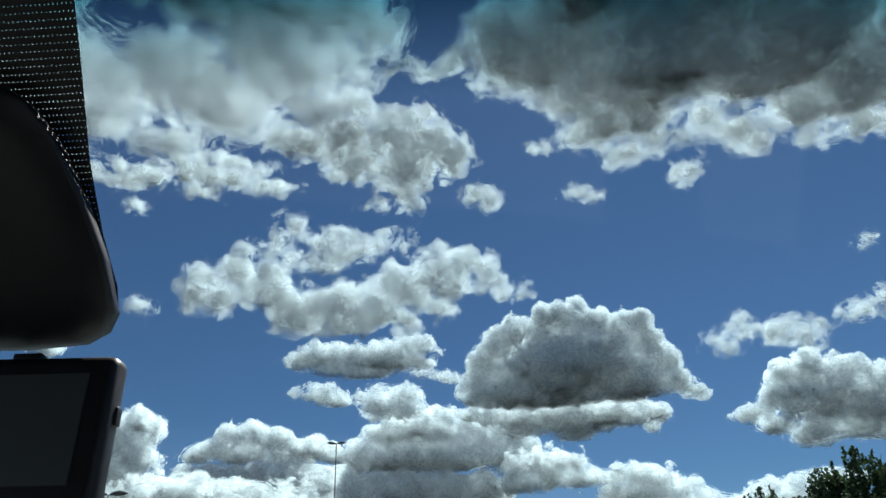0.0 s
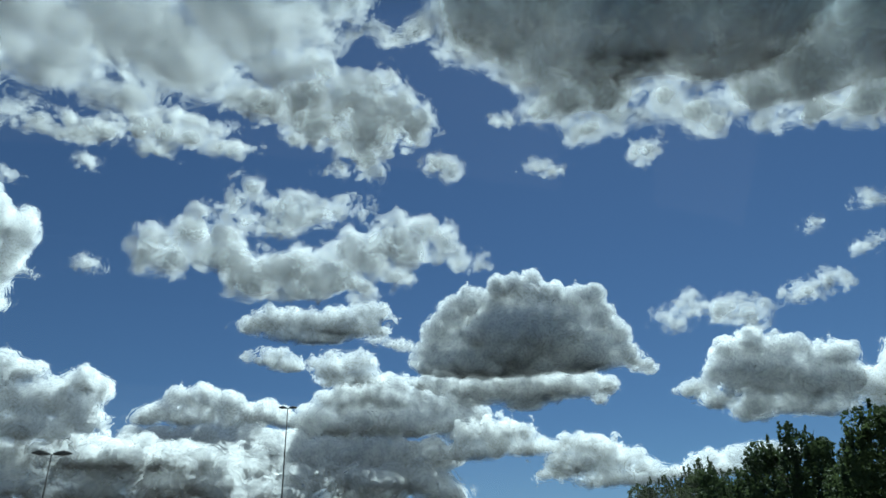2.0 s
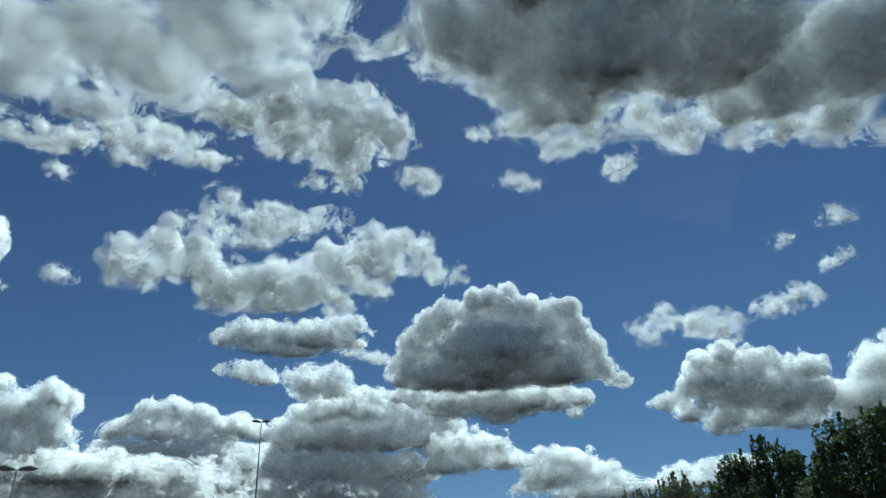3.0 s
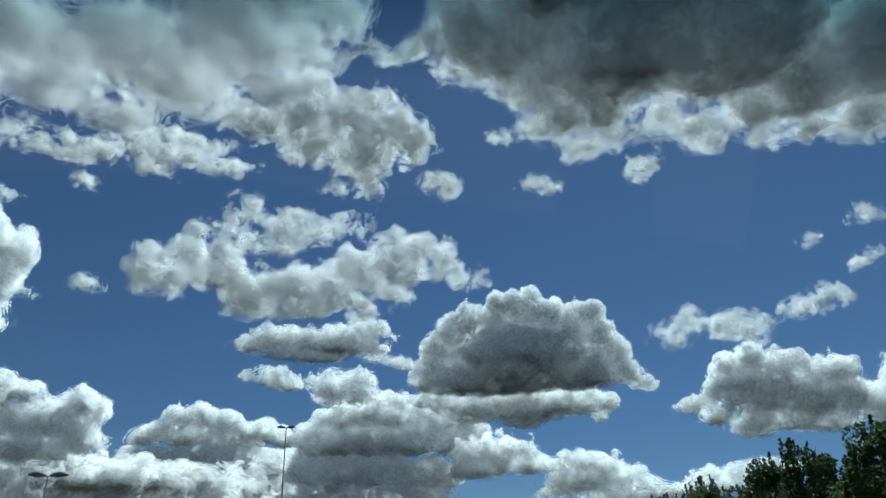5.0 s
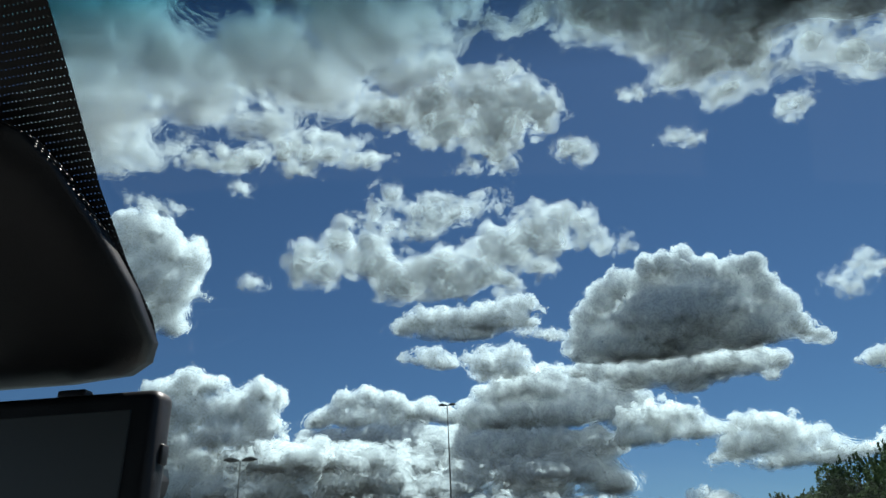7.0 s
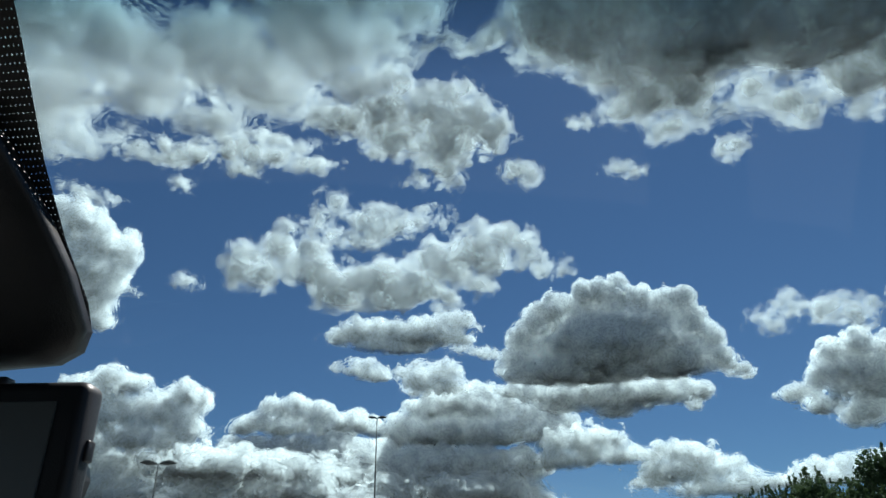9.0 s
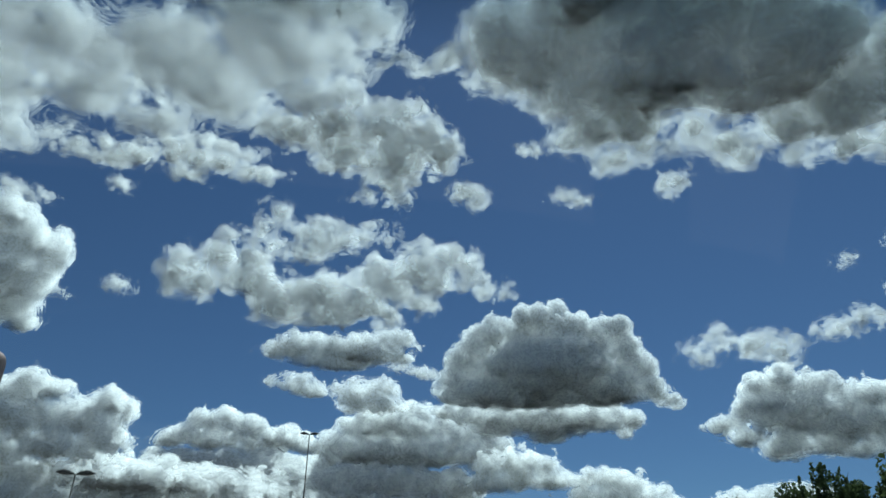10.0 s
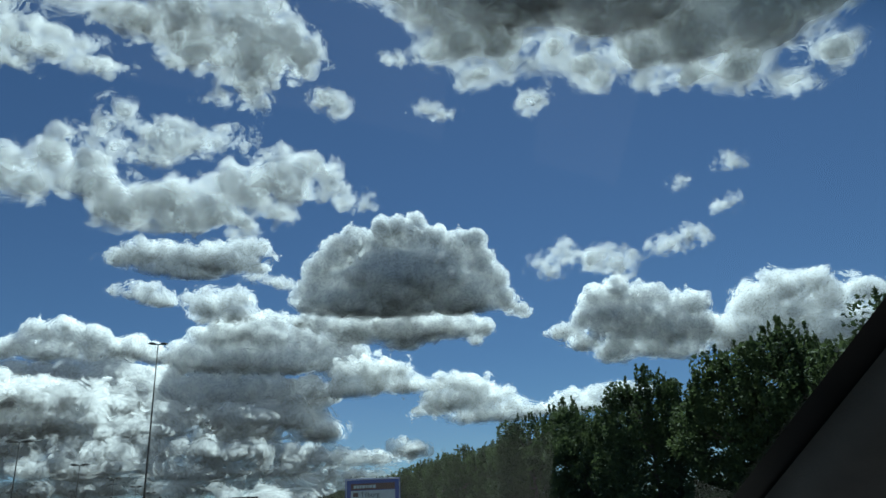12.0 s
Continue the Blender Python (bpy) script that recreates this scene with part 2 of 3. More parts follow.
def cloud(label, distance, rough, flat, cell, depth, style, lobes):
    """A cloud of rounded lobes, each (azimuth, elevation, half width, half height) in degrees as seen from the road,
    with billows on it: dense layers inside ever looser ones. Its own unit is one degree at its distance."""
    rng = np.random.default_rng(int(700 * sum(abs(l[0]) + l[1] for l in lobes)))
    far = math.degrees(1)
    az = sum(l[0] for l in lobes) / len(lobes)
    el = sum(l[1] for l in lobes) / len(lobes)
    ahead = heading(az, el)
    right = heading(az + 90, 0)
    up = right.cross(ahead)
    cs, rs = [], []
    for a, e, ra, re in lobes:
        d = heading(a, e)
        d = d * (far / d.dot(ahead)) - ahead * far
        r = math.sqrt(ra * re)
        cs.append((d.dot(right), float(rng.uniform(-0.5, 0.5)) * r * depth, d.dot(up)))
        rs.append((ra, r * depth * 1.2, re))
    cs, rs = np.array(cs), np.array(rs)
    pad = 0.8 - style[0][0]
    low, high = (cs - rs).min(0) - pad, (cs + rs).max(0) + pad
    shape = [int(n) + 2 for n in (high - low) / cell]
    gx, gy, gz = (low[k] + cell * np.arange(shape[k], dtype=np.float32) for k in range(3))
    blend = 0.22
    total = np.zeros(shape, np.float32)
    for (x, y, z), (rx, ry, rz) in zip(cs, rs):
        qz = (gz - z) / rz
        qz = np.where(qz < 0, qz / flat, qz)
        q = np.sqrt((((gx - x) / rx) ** 2)[:, None, None] + (((gy - y) / ry) ** 2)[None, :, None] + (qz ** 2)[None, None, :])
        total += np.exp(np.clip((1 - q) * min(rx, ry, rz) / blend, -30, 14))
    field = blend * np.log(total + 1e-9)
    span = min(high[0] - low[0], high[2] - low[2]) - 2 * pad
    rise = np.clip((gz - low[2] - pad) / span, 0, 1) * 0.8 + 0.2
    if flat == 1:
        rise[:] = 1.0
    for size, weight in ((2.4, 0.14), (1.25, 0.26), (0.62, 0.22), (0.34, 0.22)):
        if 2.0 * cell < size < 0.8 * span:
            n = lattice(rng, shape, size / cell)
            field += n / n.std() * rise[None, None, :] * ((0.4 if rough > 1 else 0.12) * weight * size * rough)
    body = field.copy()
    for size, weight in ((3.6, 0.55), (1.7, 0.85), (0.85, 0.75), (0.42, 0.6)):
        if rough <= 1 and 2.4 * cell < size < (0.3 if size > 2 else 0.5) * span:
            near = np.argwhere((field > -0.75 * size) & (field < 0.75 * size + style[-1 - len(DEEPER)][0]))
            points = (low + near * cell).astype(np.float32)
            field[tuple(near.T)] += puffs(rng, points, size) * rise[near[:, 2]] * (weight * size * rough)
            if size > 0.8:
                body = field.copy()
    empty = new("cloud")
    empty.matrix_world = Matrix.Translation(ahead * distance) @ Matrix((right, ahead, up)).transposed().to_4x4() @ Matrix.Scale(distance / far, 4)
    tagged(empty, label, "cloud", "clouds in the sky")
    slope = np.stack(np.gradient(body, cell), 3)
    to_world = np.array(empty.matrix_world.to_3x3().normalized(), np.float32).T
    for k, (depth_in, mat) in enumerate(style):
        deep = k >= len(style) - len(DEEPER)
        coarse = 1 if not deep and (cell < 0.12 or style is cumulus and cell < 0.16) else 2
        g, fine = (field - depth_in)[::coarse, ::coarse, ::coarse].copy(), cell * coarse
        for axis in range(3):
            s = [slice(None)] * 3
            for end in (0, -1):
                s[axis] = end
                g[tuple(s)] = -1.0
        if (g > 0).sum() < 8:
            continue
        verts, faces = skin(g, low, fine)
        ob = tagged(mesh_object("deep_layer" if deep else "vapour_layer", verts, faces, mat, empty, True), kind="stuff")
        # light wanders between the droplets, so that a layer shades by the broad shape of the cloud and not by its own folds
        at = np.clip(((verts - low) / cell).astype(int), 0, np.array(shape) - 1)
        out = -slope[tuple(at.T)]
        out /= np.linalg.norm(out, axis=1)[:, None] + 1e-6
        out = out @ to_world * LEAN + UPWARD
        out /= np.linalg.norm(out, axis=1)[:, None] + 1e-6
        ob.data.attributes.new("custom_normal", "FLOAT_VECTOR", "POINT").data.foreach_set("vector", out.astype(np.float32).ravel())
    return empty


cloud('broad bright cloud sheet with grey patches, high up', 1950, 0.5, 1, 0.25, 0.45, sheet, [
    (-37.7, 34, 6, 4), (-35.8, 31.6, 3.4, 2.3), (-31.1, 38.8, 5.5, 3.1), (-28.5, 36.4, 4.6, 3), (-22.4, 39.7, 5.8, 4.1),
    (-17.9, 37.7, 4.5, 2), (-13.5, 43, 6.2, 3.8), (-10.2, 39.7, 3.9, 2.2), (-7.3, 43.8, 3.5, 3), (-3.9, 45.8, 2.7, 2),
    (-22.2, 48.5, 15.5, 4.5), (-40.1, 39.9, 7.3, 4.1), (-23.8, 35.8, 5, 1.6), (-30.6, 32.3, 1.8, 1), (-33.4, 31.2, 2, 1.2),
])
cloud('ragged white cloud arm hanging from a cloud sheet', 2000, 0.7, 1, 0.13, 0.55, torn, [
    (-10.4, 36.9, 3.1, 1.6), (-6.7, 37.9, 2.7, 1.9), (-5.5, 35.8, 3.2, 2), (-2.2, 37.5, 2.8, 2.1), (-1.1, 35.5, 2.8, 2.1),
    (1.1, 36.7, 2.4, 2.1), (3.4, 36.3, 2, 1.8), (-0, 39.1, 1.4, 1.1), (2, 39.8, 0.7, 0.7), (2.9, 38.1, 1.1, 1),
    (-1, 33.3, 1.7, 1.5), (-2.9, 32.5, 1.7, 0.7), (-0.2, 32.2, 0.8, 0.7), (3.9, 34.5, 1, 0.8), (4.8, 36, 1.1, 1),
    (-5.8, 40.1, 1.9, 1.4),
])
cloud('row of torn cloud tufts under a cloud sheet', 2050, 0.7, 1, 0.125, 0.6, torn, [
    (-29.1, 32, 1.7, 0.7), (-25.9, 31.6, 1.4, 0.8), (-23.9, 32.5, 2, 1), (-21.2, 32.8, 2, 1.1), (-19, 33.5, 1.7, 1),
    (-19.7, 31.9, 1.5, 0.6), (-17.1, 33.3, 1.5, 0.8), (-15.2, 34.2, 1.1, 0.7), (-14.3, 33, 2.2, 0.7), (-12.6, 33.3, 1, 0.6),
    (-17.3, 34.8, 1.7, 0.5), (-22, 34, 1.6, 0.5), (-25.3, 32.8, 1.2, 0.5),
])
cloud('wide dark grey cloud with a glowing ragged edge', 1890, 0.4, 1, 0.25, 0.6, dark, [
    (10.3, 44.5, 3.8, 4.1), (8.3, 41.7, 2.1, 1.4), (15.7, 43.3, 5.8, 4.3), (17.5, 40, 3.2, 3.1), (19.3, 37.2, 3.2, 2.4),
    (16.6, 36.4, 2, 1.8), (22.6, 37.1, 3.6, 2.7), (23.7, 34.9, 2.7, 1.2), (20.7, 34.5, 2.7, 0.9), (27.1, 41.8, 7.5, 5.4),
    (28.1, 35.6, 2, 1.6), (35.8, 39.1, 7.3, 4.5), (30.7, 33.9, 1.9, 1.5), (31.9, 32.7, 1.6, 1.2), (36, 33.9, 3.1, 2.1),
    (35.8, 31.8, 2, 1.1), (40.4, 34.6, 4, 3.2), (39.6, 31.3, 2.3, 1.2), (43.1, 30.9, 2.6, 1.7), (46.1, 34.9, 5, 4.5),
    (46.9, 29, 2.6, 1.3), (50.9, 29.9, 2.4, 1.7), (33.6, 47.6, 17.4, 4.9), (50.1, 35.5, 4.7, 4), (15, 39.1, 1.7, 1.1),
])
cloud('thin torn cloud strands between two larger clouds', 1900, 1.2, 1, 0.15, 0.6, torn, [
    (-1.3, 42.8, 1.2, 0.5), (1.1, 43.1, 1.4, 0.6), (3.5, 43.3, 1.2, 0.8), (5.5, 43.8, 1.1, 1.1), (6.5, 42.7, 0.9, 0.8),
    (-0.7, 43.8, 0.6, 0.5), (-2.5, 43.8, 0.7, 0.5), (2.3, 42.6, 1, 0.5),
])
cloud('spread-out white cloud with torn upper edge', 2580, 0.7, 0.95, 0.13, 0.6, torn, [
    (-18.6, 25.1, 1.9, 1.5), (-19.4, 23.7, 1.1, 1.4), (-16.9, 24, 2.1, 1.6), (-15.4, 26.3, 1.8, 1.6), (-14.4, 27.6, 1, 1),
    (-13.1, 26.2, 1.8, 1.3), (-12.4, 24.5, 3.1, 1.6), (-9.9, 22.9, 3.1, 1.7), (-6.7, 24.2, 3.2, 1.8), (-5.6, 22.5, 2.8, 1.4),
    (-3.2, 23.7, 2.8, 1.7), (-0.8, 25.3, 2.8, 1.9), (-1.6, 26.7, 1.7, 1.1), (1.7, 26.7, 2.4, 1.9), (3.2, 25.5, 2.4, 1.3),
    (4.8, 27.4, 2.2, 1.3), (6.8, 25.9, 1.3, 1.3), (-0.8, 22.8, 1.5, 1.3), (2.2, 23.7, 1.7, 0.9), (7.8, 24.7, 0.7, 0.7),
])
cloud('torn cloud strands above a spread-out white cloud', 2600, 1.2, 1, 0.119, 0.6, strand, [
    (-10.9, 30.3, 1.2, 0.9), (-12, 29.1, 1, 0.6), (-10.9, 27.5, 1.4, 0.6), (-8.1, 29, 1.2, 0.7), (-6.9, 29.8, 1.2, 0.6),
    (-5.1, 29.6, 1.2, 0.5), (-3, 30, 1.2, 0.5), (-5, 28.5, 1.5, 0.5), (-0.9, 28.9, 1.3, 0.7), (0.4, 29.4, 0.6, 1),
    (1.2, 28.3, 1, 0.7), (-8.9, 27, 1.2, 0.5), (-7.4, 27.8, 0.8, 0.5), (-3.5, 28.8, 1, 0.4), (-12.6, 28.2, 0.8, 0.6),
])
cloud('faint small cloud tuft', 2810, 1.4, 1, 0.11, 0.8, wisp, [
    (9.8, 24.8, 0.5, 0.7), (9.1, 25.4, 0.5, 0.5), (9.4, 24.4, 0.5, 0.4),
])
cloud('small flat-bottomed cloud with grey underside', 3460, 0.85, 0.7, 0.15, 0.8, pale, [
    (-9.1, 19.6, 1.6, 1), (-10, 19.2, 1.2, 0.6), (-7.3, 19.9, 2.3, 1.1), (-5, 19.7, 2.8, 1.2), (-2.6, 19.7, 2.8, 1.5),
    (-0.7, 20.5, 1.7, 0.9), (0.5, 20.5, 1.3, 0.9), (0.7, 19.4, 1.1, 0.8), (-4.4, 18.6, 2.8, 0.7), (-7.2, 18.8, 1.9, 0.6),
])
cloud('small pale cloud scrap beside a larger cloud', 3720, 0.85, 0.8, 0.11, 0.7, veil, [
    (1.7, 18.3, 1.2, 0.6), (3, 18, 1.3, 0.6), (0.3, 18.5, 1, 0.4),
])
cloud('small white cloud puff', 4040, 0.85, 0.7, 0.11, 0.8, pale, [
    (-10.2, 16.9, 0.7, 0.4), (-8.4, 16.8, 1.2, 0.8), (-7, 16.5, 1.4, 0.8), (-5.9, 16.3, 0.9, 0.5), (-7.5, 17.2, 1, 0.5),
])
cloud('rounded white cloud puff with pale grey base', 4200, 0.85, 0.8, 0.15, 0.8, pale, [
    (-2.9, 16.1, 1.7, 1.2), (-1.6, 16.5, 1.7, 1.1), (-0.6, 17, 1.2, 0.8), (-4.3, 16.7, 1, 0.5), (-3.4, 17.4, 1, 0.4),
    (-0.6, 15.6, 1.9, 1), (-3.4, 15.2, 1.4, 0.6),
])
cloud('large heaped cumulus cloud with dark grey base', 3510, 1.0, 0.9, 0.15, 0.8, cumulus, [
    (13.3, 22.3, 2, 1.6), (11.6, 22.2, 1.5, 1.3), (10.8, 21.1, 1.7, 1.5), (8.6, 21.3, 1.7, 1.3), (7.1, 20.4, 1.7, 1.3),
    (6, 19.1, 1.7, 1.3), (5.3, 17.8, 1.7, 1.1), (15.5, 21.7, 1.9, 1.4), (16.8, 20.4, 1.7, 1.5), (19, 21.1, 1.3, 1.2),
    (19.5, 19.5, 1.5, 1.4), (20.6, 18, 1.4, 1.4), (21, 16.4, 1.5, 1.2), (22.2, 15.5, 1.1, 0.6), (22.8, 14.9, 0.6, 0.4),
    (12.7, 18.7, 5.5, 2.8), (11.6, 16.9, 6.8, 2), (17.7, 16.9, 3.2, 2.1), (7.8, 16.9, 3.7, 1.6), (5.5, 16.8, 2, 1),
])
cloud('low flat cloud bank under a larger cumulus', 3950, 0.85, 0.9, 0.16, 0.8, cumulus, [
    (6.8, 15.1, 2.1, 0.9), (9.6, 14.8, 3.5, 1.2), (12.8, 14.5, 4.3, 1.5), (16, 14.4, 3.4, 1.2), (18.7, 14.2, 1.4, 0.9),
    (18.6, 13.1, 0.9, 0.5), (12.7, 13.2, 1.5, 0.8), (10, 13.8, 2.8, 0.7), (5.2, 15.2, 1.6, 0.6), (19.6, 14.1, 0.7, 0.5),
])
cloud('heaped cumulus cloud with grey underside', 4200, 1.0, 0.9, 0.15, 0.75, cumulus, [
    (29.3, 15.6, 1.5, 1.3), (31, 15.8, 1.5, 1.1), (28.2, 14.5, 1.4, 1.4), (32.4, 15.1, 1.6, 1.2), (30.9, 13.7, 3.1, 1.7),
    (34.3, 14.8, 1.1, 1), (35.2, 14, 1.5, 1.1), (36.7, 14.4, 1, 1), (34.1, 12.8, 2.6, 1.7), (35.9, 12.5, 1.7, 1.6),
    (26.3, 13.3, 1.1, 0.6), (25.5, 13.4, 0.7, 0.4), (27.3, 12.3, 1.3, 0.7), (29.9, 11.4, 2, 1.2), (32.9, 11.2, 1.9, 0.9),
    (35.1, 10.9, 1.7, 0.8),
])
cloud('small low white cloud scrap', 4200, 0.85, 0.8, 0.11, 0.8, veil, [
    (37, 9.4, 0.9, 0.5), (36.1, 9.4, 0.5, 0.3),
])
cloud('thin ragged white cloud streak', 3580, 1.3, 1, 0.119, 0.8, strand, [
    (28.7, 18.7, 0.8, 0.8), (29.6, 18.9, 1.1, 0.7), (30.8, 18.3, 1.3, 0.9), (32.2, 18.9, 1.1, 1.1), (33, 19.8, 0.7, 0.8),
    (33.5, 19.3, 0.9, 0.8), (34.6, 18.9, 0.9, 0.6), (35.4, 19.1, 1, 0.9), (36.8, 19.6, 1.1, 0.8), (37.7, 20, 0.8, 0.6),
    (38.1, 19.5, 0.8, 0.8), (37, 18.5, 0.8, 0.5), (38.3, 18.9, 0.6, 0.4), (31, 17.6, 0.7, 0.5),
])
cloud('faint small cloud wisp', 3620, 1.4, 1, 0.11, 0.8, wisp, [
    (25.8, 19.5, 1.2, 0.5), (24.9, 19, 0.7, 0.4), (26.4, 19, 0.7, 0.5), (25.4, 18.4, 0.9, 0.4), (27, 19.7, 0.4, 0.5),
])
cloud('tiny ragged white cloud scrap', 2770, 1.4, 1, 0.1, 0.8, wisp, [
    (41.1, 24.3, 0.8, 0.4), (40.9, 24.8, 0.5, 0.4), (41.5, 24.1, 0.5, 0.4),
])
cloud('tiny ragged white cloud scrap', 2870, 1.4, 1, 0.1, 0.8, wisp, [
    (37.2, 23.8, 0.6, 0.4), (36.8, 23.7, 0.5, 0.4),
])
cloud('tiny ragged white cloud scrap', 3190, 1.4, 1, 0.1, 0.8, wisp, [
    (40.1, 21.2, 0.7, 0.5), (39.7, 21.4, 0.5, 0.4), (40.7, 21.3, 0.4, 0.4),
])
cloud('tiny ragged white cloud scrap', 2170, 1.4, 1, 0.1, 0.8, wisp, [
    (24.7, 31.9, 0.7, 0.6), (26, 32.2, 0.8, 0.5), (25.5, 31.6, 0.5, 0.5), (26.9, 33, 0.4, 0.5),
])
cloud('tiny ragged white cloud scrap', 2170, 1.4, 1, 0.1, 0.8, wisp, [
    (16.3, 31.9, 1, 0.5), (17, 31.5, 0.6, 0.5), (15.2, 32.1, 0.7, 0.4),
])
cloud('tiny ragged white cloud scrap', 1940, 1.4, 1, 0.1, 0.8, wisp, [
    (12.7, 36.1, 0.8, 0.5), (12, 36, 0.7, 0.4), (13.3, 35.9, 0.5, 0.4),
])
cloud('small torn white cloud scrap', 2120, 1.3, 1, 0.11, 0.8, strand, [
    (6.3, 32.6, 1, 0.8), (7.1, 32, 0.8, 0.7), (5.4, 33.2, 0.7, 0.5), (7.7, 32.5, 0.5, 0.7),
])
cloud('faint small cloud tuft', 2300, 1.4, 1, 0.1, 0.8, wisp, [
    (-24.8, 30.1, 0.7, 0.6), (-24.1, 29.8, 0.6, 0.4),
])
cloud('faint small cloud tuft', 2970, 1.4, 1, 0.1, 0.8, wisp, [
    (-22.8, 22.7, 1, 0.6), (-23.6, 22.9, 0.5, 0.5),
])
cloud('faint thin cloud streak', 2470, 1.4, 1, 0.1, 0.8, wisp, [
    (-31.4, 27.8, 1.3, 0.5), (-32.7, 28, 0.7, 0.4), (-30.3, 27.7, 0.6, 0.4),
])
cloud('tall white cumulus cloud with pale shading', 2970, 0.9, 0.95, 0.155, 0.75, white, [
    (-33, 26.1, 1.8, 1.4), (-31.3, 26, 1.7, 1.4), (-33.6, 24.7, 1.6, 1.8), (-30.1, 24.4, 2.5, 2), (-28.3, 24.2, 1.6, 1.9),
    (-31.4, 22.1, 3.2, 2.2), (-28.5, 22, 1.6, 1.8), (-29.8, 19.7, 2.3, 1.5), (-28.4, 18.8, 1.1, 0.7), (-32.8, 20.2, 2, 2.2),
    (-26.7, 21.5, 0.7, 0.4), (-34.4, 22.5, 1.6, 2.6),
])
cloud('billowing cumulus cloud low over the horizon', 4200, 1.0, 0.9, 0.16, 0.75, pale, [
    (-27.4, 14.7, 1.7, 1.1), (-25.8, 14.6, 1.7, 1), (-28.6, 14, 1.5, 1.1), (-21.5, 14.1, 1.7, 1.2), (-20.4, 13.5, 1, 1),
    (-23.5, 13, 2.6, 1.3), (-27.1, 12.5, 2.8, 1.3), (-21.3, 11.8, 1.9, 1.3), (-24.5, 10.9, 3.7, 1.3), (-28, 10, 2, 1.7),
    (-21.5, 9.7, 2.2, 1.1), (-25.1, 8.9, 4.4, 1.3), (-19.7, 10.6, 0.7, 0.5), (-26.1, 7.3, 3.6, 1.3), (-21.3, 7.7, 2.5, 1.1),
])
cloud('low cumulus cloud with grey base', 4420, 1.0, 0.8, 0.16, 0.75, cumulus, [
    (-17.1, 12.1, 1.2, 0.8), (-15.6, 12.8, 1.3, 0.9), (-14.1, 13.6, 1.5, 0.9), (-12.4, 13.7, 1.5, 0.9), (-10.7, 13.1, 1.8, 1),
    (-8.9, 12.7, 1.8, 0.9), (-7.2, 12.5, 1.6, 0.9), (-13.9, 12.2, 3.5, 0.9), (-9.7, 11.9, 2.6, 0.8), (-5.9, 12.3, 1, 0.7),
])
cloud('heaped low cumulus cloud with dark base', 4420, 1.0, 0.8, 0.16, 0.75, cumulus, [
    (-2.4, 13.7, 1.9, 1.2), (-0.6, 14.1, 2.1, 1.3), (1.7, 15, 1.3, 0.9), (1.7, 13.7, 2.3, 1.4), (-4.1, 12.6, 1.8, 1.1),
    (-4.9, 11.5, 1.3, 1), (-1.4, 12, 4, 1.5), (2.2, 11.9, 4.1, 1.5), (4.5, 13.8, 1.6, 1), (5.4, 12.9, 2.3, 1.3),
    (7.7, 13.5, 1.6, 1.1), (8.5, 12.3, 1.4, 0.9), (6.7, 11.8, 2.8, 1.1), (3.6, 14.7, 0.7, 0.4), (6.3, 14.8, 1.2, 0.6),
])
cloud('low white cumulus cloud with grey shading', 4200, 1.0, 0.8, 0.15, 0.75, pale, [
    (8.9, 11.1, 2.3, 1.1), (10.7, 11.4, 1.9, 1), (12, 10.9, 1.3, 0.9), (10.2, 10, 3.2, 1), (13.3, 9.8, 2.2, 0.7),
    (14.8, 9.5, 0.9, 0.4), (7.9, 9.6, 2.3, 0.9),
])
cloud('low white cumulus cloud with grey shading', 4200, 1.0, 0.8, 0.15, 0.75, pale, [
    (15.9, 10, 0.9, 0.7), (16.8, 10, 1.4, 0.9), (18, 9.5, 1.8, 0.9), (19.6, 8.8, 1.8, 0.9), (21.1, 7.8, 1.5, 0.8),
    (17, 8.5, 3.1, 1.2), (22.7, 7.3, 1.7, 0.6), (14.4, 8, 1.8, 0.7), (19.4, 7.2, 4.2, 0.8),
])
cloud('low white cumulus cloud behind trees', 4200, 1.0, 0.8, 0.15, 0.75, pale, [
    (25.7, 8.1, 1.3, 0.7), (27.7, 8.3, 1.6, 0.7), (29.3, 8.5, 1.2, 0.6), (30.7, 8.4, 1.2, 0.6), (27.5, 7.4, 3.9, 0.7),
    (31.4, 7.9, 0.8, 0.5), (23.9, 7.4, 1.3, 0.5),
])
cloud('low heaped cloud with grey middle', 4250, 1.0, 0.9, 0.16, 0.75, cumulus, [
    (-17.6, 10.5, 1.3, 1), (-16.4, 10.1, 2.1, 1.2), (-13.7, 10.7, 2.3, 1.2), (-12.8, 9.7, 2.7, 1.3), (-9.6, 10.5, 2.8, 1.6),
    (-7, 9.9, 2.8, 1.6), (-4, 9.9, 2.7, 1.4), (-14.6, 8.8, 3.2, 1), (-4.4, 8.9, 3.1, 1.1), (-0.5, 9.6, 3.4, 1.4),
    (3, 9.3, 2.8, 1.4), (5.7, 9.3, 1.9, 1.2), (2.1, 10.2, 3.6, 0.7),
])
cloud('tall white cumulus cloud rising behind trees', 4200, 0.85, 0.85, 0.16, 0.75, white, [
    (44.9, 14.4, 1.7, 1.4), (42.9, 14.4, 2, 1.6), (40.6, 13.5, 2, 1.8), (38.8, 11.6, 2.4, 2), (42.8, 11.9, 3.5, 2.1),
    (45.7, 13, 1.5, 1.5), (47.9, 13.2, 1.6, 1.1), (50, 11.8, 2.1, 1.4), (46.2, 10.5, 4.4, 2),
])
